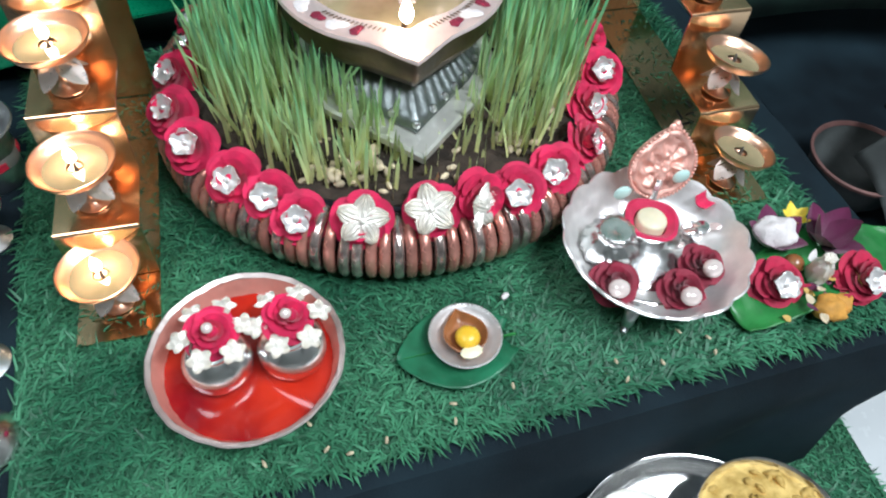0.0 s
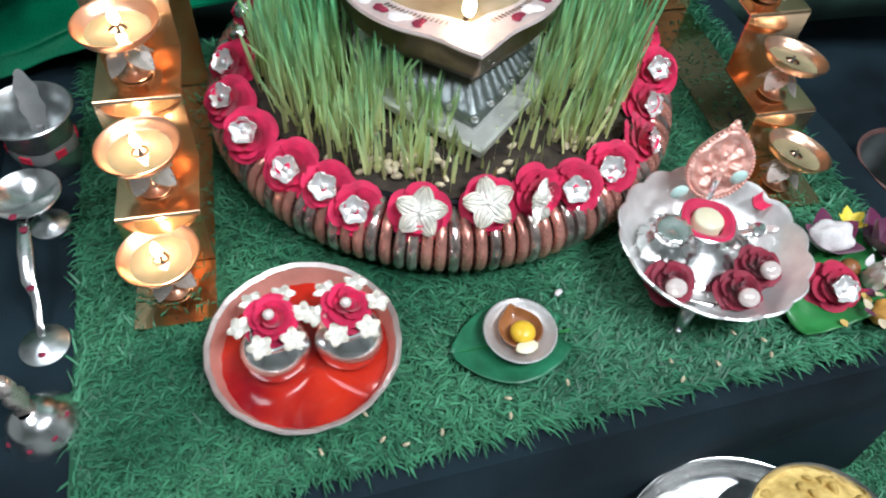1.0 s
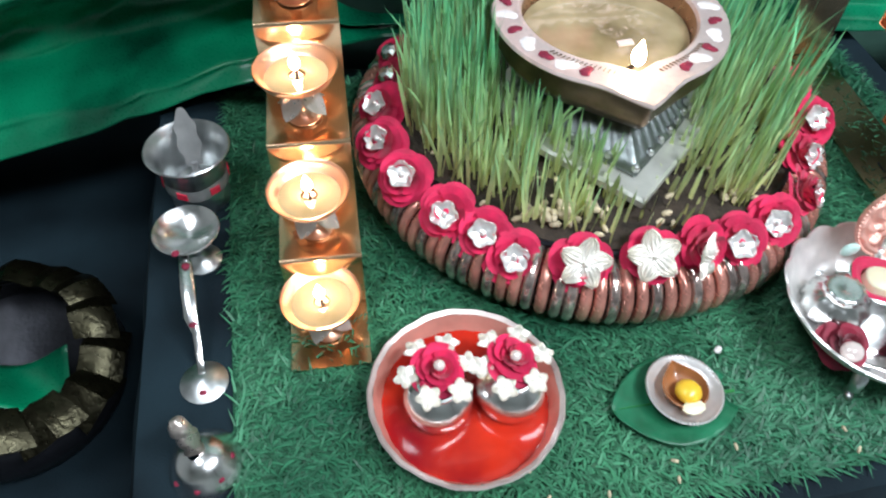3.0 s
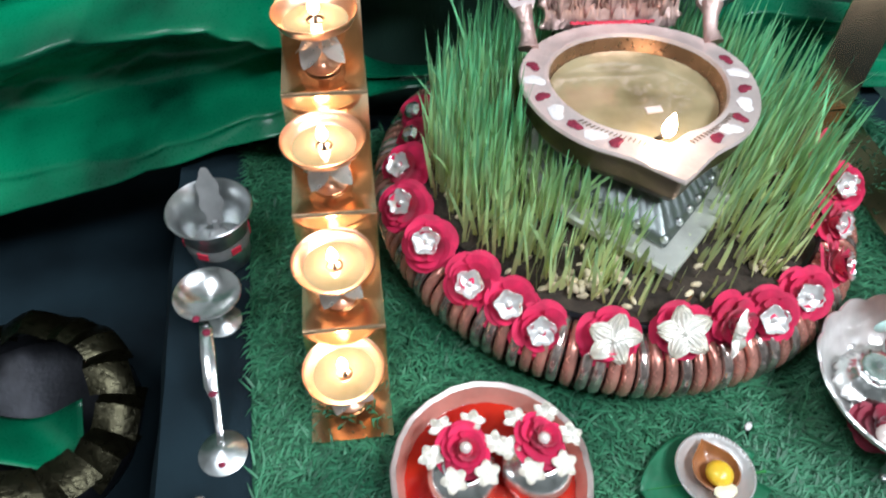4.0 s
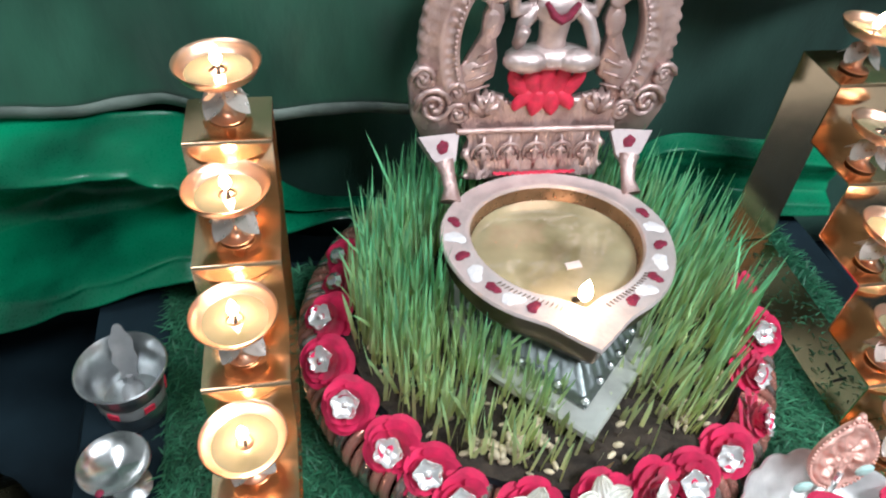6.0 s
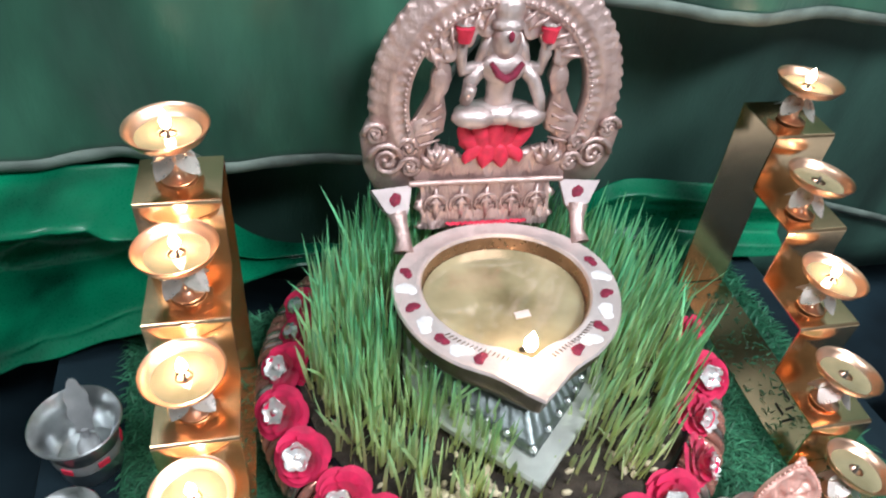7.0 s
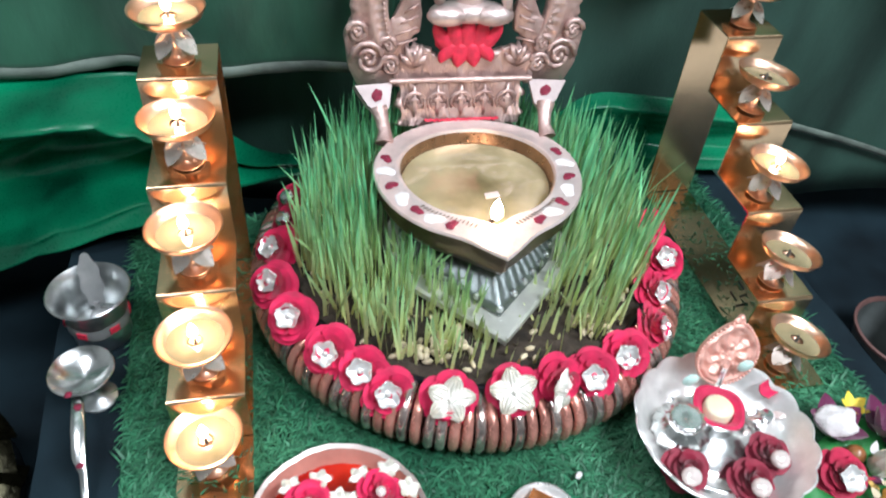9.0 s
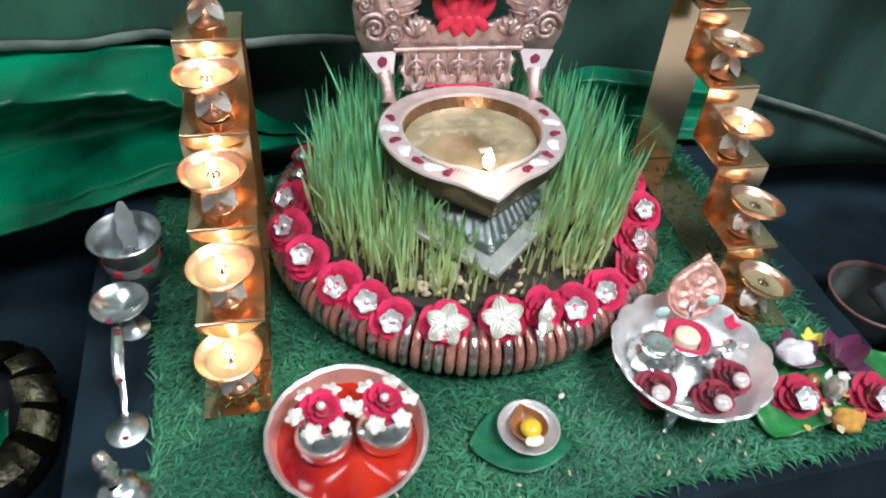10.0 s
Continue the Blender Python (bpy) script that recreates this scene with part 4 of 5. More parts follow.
    for i in range(N + 1):
        a = radians(-24 + 228 * i / N)
        for j, (r, y) in enumerate(prof):
            if 8 <= j <= 11:
                r += 0.0007 * math.sin(i * 1.05)
                y += 0.0011 * math.sin(i * 1.05 + r * 500)
            if 3 <= j <= 4:
                y -= 0.0008 * math.sin(i * 1.1)
            pts.append((r * math.cos(a), y, AZ + r * math.sin(a)))
    k = len(prof)
    for i in range(N):
        for j in range(k):
            f.append((i * k + j, i * k + (j + 1) % k, (i + 1) * k + (j + 1) % k, (i + 1) * k + j))
    g.add(pts, f)
    for i in range(72):
        a = radians(-22 + 224 * i / 71)
        g.ball(0.0016, pose(0.0785 * math.cos(a), 0.1262, AZ + 0.0785 * math.sin(a)), 6)
    part("arch", g, LAMP_BRASS, lamp, "moulded arch with beading and a ridged edge", m=BACK, sharp=0)
    # foliage infill under the crown of the arch
    g = Geo()
    def infill(u, v):
        a = radians(30 + 120 * u)
        lobe = abs(math.sin(7 * math.pi * u + 0.4))
        crown = math.exp(-((u - 0.5) / 0.07) ** 2)
        r = 0.0765 + (0.0590 - 0.006 * lobe + 0.006 * crown - 0.0765) * v
        return (r * math.cos(a), 0.1300 - 0.0012 * math.sin(60 * u + 9 * v) * math.sin(math.pi * v) - 0.0016 * lobe * v, AZ + r * math.sin(a))
    g.sheet(infill, 150, 12, thick=0.006)
    for i in range(14):
        a = radians(33 + 114 * i / 13)
        g.tube([(0.0755 * math.cos(a - 0.07), 0.1290, AZ + 0.0755 * math.sin(a - 0.07)), (0.069 * math.cos(a), 0.1272, AZ + 0.069 * math.sin(a)), (0.060 * math.cos(a + 0.09), 0.1286, AZ + 0.060 * math.sin(a + 0.09))], [0.0012, 0.0026, 0.0008], 6, flat=0.7)
    part("leaf_infill", g, LAMP_BRASS, lamp, m=BACK, sharp=0)
    # scrolls at the foot of the arch
    for sgn in (-1, 1):
        g = Geo()
        g.slab([(sgn * x, z) for x, z in (((0.062, 0.174), (0.102, 0.175), (0.111, 0.194), (0.114, 0.222), (0.108, 0.236), (0.094, 0.240), (0.072, 0.226))[::sgn])], 0, 0.009, pose(0, 0.1400, 0, 90), bevel=0.002)
        for cx, cz, r0 in ((0.092, 0.203, 0.0165), (0.102, 0.227, 0.010), (0.072, 0.196, 0.010), (0.074, 0.214, 0.009)):
            spiral = [(sgn * (cx + r0 * (1 - q / 26) * math.cos(q * 0.55)), 0.1290 - 0.001 * math.sin(q * 0.4), cz + r0 * (1 - q / 26) * math.sin(q * 0.55)) for q in range(25)]
            g.tube(spiral, [0.0026] * 22 + [0.003, 0.0035, 0.003], 7)
        part("scroll", g, LAMP_BRASS, lamp, "curled scroll relief", m=BACK, sharp=0)
    # pierced lower panel
    g = Geo()
    g.sheet(lambda u, v: (-0.068 + 0.136 * u, 0.1290 - relief(-0.068 + 0.136 * u + 0.02, 0.03 * v) * 0.8, 0.183 + v * (0.018 + 0.012 * abs(math.sin(math.pi * 3 * u)) ** 2)), 120, 16, thick=0.008)
    for sgn in (-1, 1):
        leafy = Geo()
        for q in range(5):
            a = radians(30 + 30 * q)
            leafy.tube([(sgn * 0.050, 0.131, 0.195), (sgn * 0.050 + 0.011 * math.cos(a), 0.127, 0.195 + 0.016 * math.sin(a)), (sgn * 0.050 + 0.015 * math.cos(a), 0.131, 0.195 + 0.022 * math.sin(a))], [0.004, 0.0038, 0.0012], 7)
        part("leaf_motif", leafy, LAMP_BRASS, lamp, m=BACK, sharp=0)
    part("lower_panel", g, LAMP_BRASS, lamp, "pierced panel with leaf relief", m=BACK, sharp=0)
    # lotus seat painted red
    seat = part("lotus_seat", Geo().ball(0.03, pose(0, 0.135, 0.215), 14, (1.0, 0.2, 0.45)), PINK_RED, lamp, "lotus seat painted bright red", m=BACK, sharp=0)
    for n, z0, h, spread, yy in ((5, 0.209, 0.031, 0.028, 0.1275), (4, 0.216, -0.022, 0.022, 0.1265)):
        for q in range(n):
            c = (q - (n - 1) / 2) / ((n - 1) / 2)

            def blade(u, v, c=c, z0=z0, h=h, spread=spread, yy=yy):
                w = 0.0088 * math.sin(math.pi * (0.18 + 0.80 * v)) ** 0.7
                k = 2 * u - 1
                return (c * spread * (0.55 + 0.55 * v) + k * w * (1 if h > 0 else -1), yy - 0.0030 * (1 - k * k) * math.sin(math.pi * (0.15 + 0.7 * v)) + 0.0012 * abs(c), z0 + h * v * (1 - 0.22 * c * c))
            part("lotus_petal", Geo().sheet(blade, 8, 8, thick=0.004), PINK_RED, seat, sharp=0)
    # plain seated figure, one mesh
    g = Geo()
    g.ball(0.036, pose(0, 0.132, 0.2430), 18, (1.05, 0.42, 0.27))
    g.ball(0.018, pose(0.021, 0.1235, 0.2425), 14, (1.1, 0.6, 0.5)).ball(0.018, pose(-0.021, 0.1235, 0.2425), 14, (1.1, 0.6, 0.5))
    g.lathe([(0.0001, 0), (0.013, 0.001), (0.0115, 0.012), (0.0130, 0.024), (0.0175, 0.034), (0.0135, 0.040), (0.0050, 0.044), (0.0050, 0.048)], 18, pose(0, 0.132, 0.246) @ Matrix.Diagonal((1, 0.62, 1, 1)))
    g.ball(0.0126, pose(0, 0.1285, 0.3020), 16, (0.92, 0.9, 1.15))
    g.ball(0.020, pose(0, 0.1355, 0.294), 16, (1.0, 0.4, 1.05)).ball(0.017, pose(0, 0.130, 0.280), 14, (1.15, 0.55, 0.75))
    g.lathe([(0.0135, 0), (0.0140, 0.004), (0.0105, 0.0055), (0.0120, 0.010), (0.0125, 0.017), (0.0085, 0.022), (0.0060, 0.0225), (0.0065, 0.027), (0.0001, 0.031)], 18, pose(0, 0.131, 0.3115) @ Matrix.Diagonal((1, 0.8, 1, 1)))
    for sgn in (-1, 1):
        g.tube([(sgn * 0.011, 0.134, 0.306), (sgn * 0.016, 0.134, 0.293), (sgn * 0.021, 0.134, 0.280)], [0.004, 0.005, 0.003], 8)
        g.tube([(sgn * 0.016, 0.132, 0.281), (sgn * 0.026, 0.130, 0.268), (sgn * 0.029, 0.126, 0.256), (sgn * 0.026, 0.121, 0.268)] if sgn < 0 else [(0.016, 0.132, 0.281), (0.027, 0.130, 0.270), (0.033, 0.127, 0.256), (0.034, 0.123, 0.246)], [0.0062, 0.0058, 0.0055, 0.0045], 9)
        g.tube([(sgn * 0.017, 0.133, 0.280), (sgn * 0.032, 0.134, 0.277), (sgn * 0.035, 0.133, 0.290), (sgn * 0.034, 0.131, 0.302)], [0.006, 0.0058, 0.0054, 0.0045], 9)
        g.tube([(sgn * 0.034, 0.132, 0.303), (sgn * 0.034, 0.131, 0.309), (sgn * 0.034, 0.131, 0.3135)], [0.003, 0.0055, 0.0085], 9)
    part("figurine", g, STATUE, lamp, "plain cast seated statue", m=BACK, sharp=0)
    g = Geo()
    for sgn in (-1, 1):
        part("red_bud", Geo().lathe([(0.0001, -0.009), (0.0050, -0.008), (0.0062, -0.002), (0.0078, 0.003), (0.0001, 0.004)], 14, pose(sgn * 0.034, 0.1275, 0.3090), wave=lambda b, i: (1 + 0.1 * math.cos(5 * b), 0)), PINK_RED, lamp, "small bud painted red", m=BACK)
    g.tube([(-0.013, 0.1195, 0.288), (-0.006, 0.1180, 0.279), (0, 0.1175, 0.276), (0.006, 0.1180, 0.279), (0.013, 0.1195, 0.288)], [0.002, 0.0032, 0.0036, 0.0032, 0.002], 8)
    part("paste_dab", Geo().ball(0.0028, pose(0, 0.1165, 0.3085), 8, (0.9, 0.4, 1.6)), RED_PASTE, lamp, "dark red powder dab", m=BACK)
    part("paste_dab", g, RED_PASTE, lamp, "red powder dabs", m=BACK)
    for sgn in (-1, 1):
        g = Geo()
        outline = ((0.079, 0.200), (0.076, 0.224), (0.066, 0.244), (0.0575, 0.260), (0.0570, 0.274), (0.0530, 0.284), (0.0535, 0.296), (0.0480, 0.304), (0.0365, 0.306), (0.0365, 0.301), (0.0450, 0.298), (0.0470, 0.290), (0.0420, 0.280), (0.0405, 0.270), (0.0460, 0.258), (0.0430, 0.242), (0.0445, 0.226), (0.0510, 0.222), (0.0550, 0.214), (0.0540, 0.200))
        g.slab([(sgn * x, z) for x, z in outline[::-sgn]], 0, 0.008, pose(0, 0.1380, 0, 90), bevel=0.0018)
        g.ball(0.014, pose(sgn * 0.0635, 0.1315, 0.226), 14, (0.85, 0.22, 1.1)).ball(0.011, pose(sgn * 0.0500, 0.1315, 0.268), 12, (0.75, 0.26, 1.2))
        for q in range(4):
            zz = 0.216 + 0.010 * q
            g.tube([(sgn * (0.073 - 0.0045 * q), 0.1300, zz - 0.003), (sgn * (0.062 - 0.003 * q), 0.1276, zz + 0.001), (sgn * 0.0475, 0.1300, zz + 0.004)], 0.0011, 6)
        part("side_relief", g, LAMP_BRASS, lamp, "plain animal relief flanking the seat", m=BACK, sharp=0)


build_lamp()


# ---- plate of red water with two small silver pots ----
def build_red_plate():
    t = thing("offering_plate", pose(-0.1300, -0.2165, 0.003, 0, 0, 12) @ Matrix.Diagonal((0.98, 0.98, 1, 1)), "round plate with a worn scalloped rim holding red water", "plate")
    wav = lambda a, i: (1 + (0.004 * math.cos(22 * a) + 0.004 * math.sin(9 * a) if i >= 4 else 0), 0.0006 * math.sin(5 * a + 1) if i >= 3 else 0)
    part("dish", Geo().lathe([(0.0001, 0.0035), (0.053, 0.0035), (0.0570, 0.007), (0.0600, 0.0165), (0.0632, 0.0228)], 96, wave=lambda a, i: (1 + (0.006 * math.cos(72 * a) if i == 2 or i == 3 else 0), 0)), ORANGE_PLATE, t, "pinkish inner wall with fine ribs", sharp=0)
    part("rim", Geo().lathe([(0.0001, 0.0), (0.056, 0.0), (0.0595, 0.005), (0.0630, 0.0165), (0.0660, 0.0228), (0.0672, 0.0240), (0.0662, 0.0250), (0.0632, 0.0230)], 96, wave=wav), PLATE_RIM, t, "worn silvery rim")
    part("red_water", Geo().lathe([(0.0580, 0.0099), (0.0572, 0.0095), (0.03, 0.0095), (0.0001, 0.0095)], 64), RED_WATER, t, "glossy red water")


def build_pot(x, y, turn):
    t = thing("silver_pot", pose(x, y, 0.0065, 0, 0, 0) @ Matrix.Diagonal((1.14, 1.14, 1, 1)), "small round silver pot topped with a red rose and star trims", "pot", "silver pots in the red water")
    part("body", Geo().lathe([(0.0001, 0), (0.010, 0), (0.0150, 0.003), (0.0195, 0.010), (0.0205, 0.016), (0.0200, 0.0235), (0.0160, 0.0300), (0.0115, 0.0335), (0.0110, 0.0370), (0.0125, 0.0390), (0.0110, 0.0395), (0.0100, 0.037)], 36), SILVER, t, sharp=60)
    add_rose(t, ROSES[int(turn) % 5], pose(0, 0.008, 0.0385, 20, 0, turn) @ Matrix.Diagonal((0.70, 0.70, 0.85, 1)))
    small = STAR
    for k in range(6):
        a = radians(60 * k + 10)
        part("star_trim", small, None, t, m=pose(0.0185 * math.cos(a), 0.008 + 0.0185 * math.sin(a), 0.0400, 0, 0, 60 * k - 80) @ pose(0, 0, 0, -18) @ Matrix.Diagonal((0.40, 0.40, 0.40, 1)))
    part("pearl_centre", Geo().ball(0.0035, pose(0, 0.003, 0.0555), 10), PEARL, t)


build_red_plate()
build_pot(-0.1490, -0.2185, 21)
build_pot(-0.1000, -0.2145, 73)


# ---- betel leaf with a saucer and clay lamp ----
def heart_leaf(L, W, curl=0.05, droop=0.0):
    def f(u, v):
        s = 2 * u - 1
        w = W / 2 * (1 - (2 * v - 0.92) ** 2 * 0.86 if v < 0.46 else max(0.0, 1 - ((v - 0.46) / 0.54) ** 1.7)) ** 0.75
        back = 0.10 * L * (abs(s) ** 1.5) * max(0, 1 - v * 2.2)
        return (s * w, v * L - back, 0.002 + curl * L * s * s * (0.4 + 0.3 * math.sin(5 * v)) + 0.008 * L * abs(math.sin(18 * v + 5 * abs(s))) * abs(s) - droop * L * v * v)
    g = Geo().sheet(f, 26, 26, thick=0.0005)
    return g


bl = thing("betel_leaf", pose(0.0500, -0.2185, 0.005, 0, 0, 96), "dark green betel leaf lying on the turf", "leaf")
part("blade", heart_leaf(0.080, 0.067, 0.03), LEAF, bl, sharp=0)
part("midrib", Geo().tube([(0, -0.01, 0.003), (0, 0.02, 0.0033), (0, 0.075, 0.0029)], [0.0013, 0.0010, 0.0003], 6), LEAF_LIGHT, bl)


def build_saucer():
    t = thing("silver_saucer", pose(0.0210, -0.2190, 0.0085), "small silver saucer with beaded rim on a betel leaf", "saucer")
    part("dish", Geo().lathe([(0.0001, 0), (0.017, 0), (0.020, 0.0015), (0.0238, 0.0065), (0.0262, 0.0085), (0.0268, 0.0095), (0.0258, 0.0102), (0.0232, 0.0085), (0.0190, 0.0030), (0.0001, 0.0022)], 56), BRIGHT, t, sharp=60)
    bead = Geo().ball(0.0012, None, 6).mesh("bead", BRIGHT, 0)
    for k in range(64):
        a = 2 * math.pi * k / 64
        part("bead", bead, None, t, m=pose(0.0258 * math.cos(a), 0.0258 * math.sin(a), 0.0100))
    d = thing("clay_lamp", pose(0.0210, -0.2190, 0.0112, 0, 0, 190) @ Matrix.Diagonal((1.35, 1.35, 1.15, 1)), "tiny glazed brown clay lamp with a yellow wax ball", "clay lamp")
    g = Geo()
    rings = [[(x * 1.0, y + 0.0, z) for x, y, z in tear(r, 0, z, 48, soft=0.1)] for r, z in ((0.006, 0), (0.0080, 0.001), (0.0108, 0.005), (0.0118, 0.0080), (0.0110, 0.0083), (0.0090, 0.0050), (0.0065, 0.0030), (0.0010, 0.0028))]
    loft(g, rings, (True, True))
    part("dish", g, CLAY, d, sharp=60)
    part("wax_ball", Geo().ball(0.0068, pose(0.0, 0.0028, 0.0085), 20, (1, 1, 0.8)), YELLOW, d, "round glossy yellow wax ball", sharp=0)
    part("wick_end", Geo().ball(0.005, pose(0.001, 0.0112, 0.0078), 10, (1.3, 0.8, 0.4)), WAX, d, "pale cotton wick end")


build_saucer()


# ---- footed silver bowl with a medallion, roses and small vessels ----
BX, BY = 0.1745, -0.1745


def build_bowl():
    t = thing("footed_bowl", pose(BX, BY, 0.002, 0, 0, 8), "fluted silver bowl with a scalloped rim on three curled feet", "bowl")
    prof = [(0.0001, 0.0155), (0.030, 0.0155), (0.046, 0.0190), (0.058, 0.0270), (0.0665, 0.0380), (0.0700, 0.0440), (0.0715, 0.0462), (0.0700, 0.0470), (0.0670, 0.0440), (0.060, 0.0320), (0.048, 0.0225), (0.030, 0.0180), (0.0001, 0.0175)]

    def wav(a, i):
        k = min(1, prof[i][0] / 0.07) ** 2
        lobe = abs(math.sin(8 * a))
        return (1 + 0.035 * k * (lobe - 0.5), 0.0028 * k * (lobe - 0.5))
    part("dish", Geo().lathe(prof, 192, wave=wav), BRIGHT, t, sharp=70)
    for k in range(3):
        a = radians(-130 + 120 * k)
        path = [(0.046, 0.021), (0.053, 0.018), (0.057, 0.010), (0.054, 0.003), (0.058, 0.0015), (0.062, 0.003)]
        part("foot", Geo().tube([(r * math.cos(a), r * math.sin(a), z) for r, z in path], [0.0045, 0.0055, 0.0045, 0.0035, 0.0032, 0.002], 8), OLD_SILVER, t, sharp=0)
    part("candle_stand", Geo().lathe([(0.0390, 0.0180), (0.0395, 0.0212), (0.0345, 0.0222), (0.0335, 0.0242), (0.0285, 0.0250), (0.0275, 0.0268), (0.0225, 0.0274), (0.0215, 0.0290), (0.0001, 0.0294)], 64, pose(0.001, 0.008, 0)), SILVER, t, "stepped round silver stand", sharp=60)
    part("ring_relief", Geo().lathe([(0.040, 0.0195), (0.041, 0.0215), (0.043, 0.0220), (0.0445, 0.0212)], 64), SILVER, t)


def build_medallion():
    t = thing("copper_medallion", pose(0.1865, -0.1385, 0.019), "embossed copper leaf-shaped medallion standing in the silver bowl", "medallion")
    ex, ez = Vector((0.946, 0.233, 0.217)).normalized(), Vector((-0.28, 0.33, 0.90))
    ez = (ez - ex * ez.dot(ex)).normalized()
    ey = ez.cross(ex)
    tilt = Matrix(((ex.x, ey.x, ez.x, 0.006), (ex.y, ey.y, ez.y, 0.0125), (ex.z, ey.z, ez.z, 0.032), (0, 0, 0, 1)))
    H, W = 0.064, 0.060

    def edge(q):
        a = 2 * math.pi * q
        r = 1 + 0.26 * max(0, math.cos(a)) ** 6
        return (W / 2 * math.sin(a), H * 0.40 * math.cos(a) * r + H * 0.40)
    out = [edge(k / 64) for k in range(64)]
    pts, f = [], []
    rows = 24
    for i in range(rows + 1):
        s = i / rows
        for k in range(64):
            x, z = out[k]
            x, z = x * s, H * 0.40 + (z - H * 0.40) * s
            emb = 0.0017 * noise.noise((x * 150, z * 150, 5)) + 0.0012 * noise.noise((x * 330, z * 330, 2)) + 0.0012 * math.sin(9 * math.atan2(x, z - H * 0.4)) * (0.3 < s < 0.75) + (0.0014 if 0.80 < s < 0.93 else 0)
            pts.append((x, -0.001 - emb * 1.4, z))
    for i in range(rows):
        for k in range(64):
            f.append((i * 64 + k, i * 64 + (k + 1) % 64, (i + 1) * 64 + (k + 1) % 64, (i + 1) * 64 + k))
    g = Geo().add(pts, f)
    g.add([(x, 0.0022, z) for x, z in out], [tuple(range(64))])
    base = len(g.v)
    g.add([(x, -0.001, z) for x, z in out] + [(x, 0.0022, z) for x, z in out], [(k, (k + 1) % 64, 64 + (k + 1) % 64, 64 + k) for k in range(64)])
    plate = part("plate", g, COPPER_PINK, t, "pinkish copper plate with embossed figures", m=tilt @ pose(-0.006, 0, -0.008, 0, 28, 0), sharp=0)
    bead = Geo().ball(0.0015, None, 6).mesh("bead", COPPER_PINK, 0)
    for k in range(52):
        x, z = edge(k / 52)
        part("bead", bead, None, plate, m=pose(x, -0.0015, z))
    part("finial", Geo().ball(0.0045, pose(0, 0, H * 0.905), 10, (1.4, 0.5, 0.9)).ball(0.003, pose(0, 0, H * 0.96), 8), COPPER_PINK, plate)
    part("post", Geo().tube([(0, 0.004, 0), (0, 0.004, 0.018), (0.005, 0.012, 0.040)], 0.0028, 8), SILVER, t)
    for sx in (-0.030, 0.020):
        part("enamel_leaf", Geo().ball(0.0075, pose(sx, 0.006 + sx * 0.15, 0.0430 + sx * 0.08), 12, (0.95, 0.35, 0.95)), MINT, t, "pale mint enamel drop")


def build_bowl_contents():
    c = thing("candle_cup", pose(0.176, -0.1575, 0.0195) @ Matrix.Diagonal((1.12, 1.12, 1.35, 1)), "small silver cup lined in red with a pale candle", "candle", "")
    part("cup", Geo().lathe([(0.0001, 0), (0.015, 0), (0.0165, 0.003), (0.0175, 0.018), (0.0195, 0.0215), (0.0185, 0.022), (0.0160, 0.018), (0.0150, 0.004), (0.0001, 0.003)], 36), SILVER, c, sharp=60)
    part("red_lining", Geo().lathe([(0.0192, 0.0222), (0.0165, 0.0228), (0.0120, 0.0200), (0.0112, 0.0100)], 36, wave=lambda a, i: (1 + 0.05 * math.sin(4 * a), 0)), ROSE, c, "red painted lining")
    part("candle", Geo().lathe([(0.0001, 0.004), (0.0105, 0.004), (0.0105, 0.0225), (0.0090, 0.0240), (0.0001, 0.0238)], 28), WAX, c, "pale yellow wax", sharp=60)
    p = thing("silver_vessel", pose(0.1440, -0.1660, 0.0215, 0, 0, 30) @ Matrix.Diagonal((1.32, 1.32, 1.2, 1)), "little swirled silver vessel lying in the bowl", "vessel")
    part("body", Geo().lathe([(0.0001, 0), (0.013, 0.001), (0.0175, 0.008), (0.0165, 0.016), (0.0110, 0.0205), (0.0085, 0.0235), (0.0110, 0.0255), (0.0080, 0.0262), (0.0001, 0.0245)], 40, wave=lambda a, i: (1 + 0.06 * math.cos(12 * a + i * 0.9), 0)), SILVER, p, sharp=0)
    for (x, y, k, tilt, az) in ((0.1370, -0.1990, 0, 26, -12), (0.1850, -0.2130, 1, 24, 0), (0.2090, -0.1930, 2, 20, 10)):
        f = thing("dried_rose", pose(x, y, 0.0300, 0, 0, az) @ pose(0, 0, 0, tilt, 0, 0) @ Matrix.Diagonal((0.86, 0.86, 0.9, 1)), "dark red rose with a pearly bead in the silver bowl", "flower", "roses in the silver bowl")
        add_rose(f, ROSES_SMALL[k])
        part("pearl_bead", Geo().ball(0.0085, pose(0, -0.006, 0.0150), 16, (1.1, 1, 0.75)), PEARL, f, "cloudy pinkish bead", sharp=0)
    rg = random.Random(5)
    for k in range(9):
        x, y = 0.213 + rg.gauss(0, 0.010), -0.158 + rg.gauss(0, 0.008)
        solid("silver_token", Geo().lathe([(0.0001, 0), (0.0062, 0), (0.0068, 0.0008), (0.0062, 0.0018), (0.0030, 0.0026), (0.0001, 0.0028)], 14), SILVER if k % 3 else PEARL, pose(x, y, 0.0245 + 0.0016 * k, rg.uniform(-35, 35), rg.uniform(-35, 35), rg.uniform(0, 180)), "small silvery token heaped in the bowl", "token", "tokens in the silver bowl")
    solid("rose_petal", Geo().sheet(lambda u, v: ((u - 0.5) * 0.016, (v - 0.5) * 0.012, 0.004 * ((2 * u - 1) ** 2 + (2 * v - 1) ** 2)), 8, 8, thick=0.0005), ROSE, pose(0.222, -0.1440, 0.045, 20, 15, 30), "single red petal on the tokens", "petal", sharp=0)


build_bowl()
build_medallion()
build_bowl_contents()


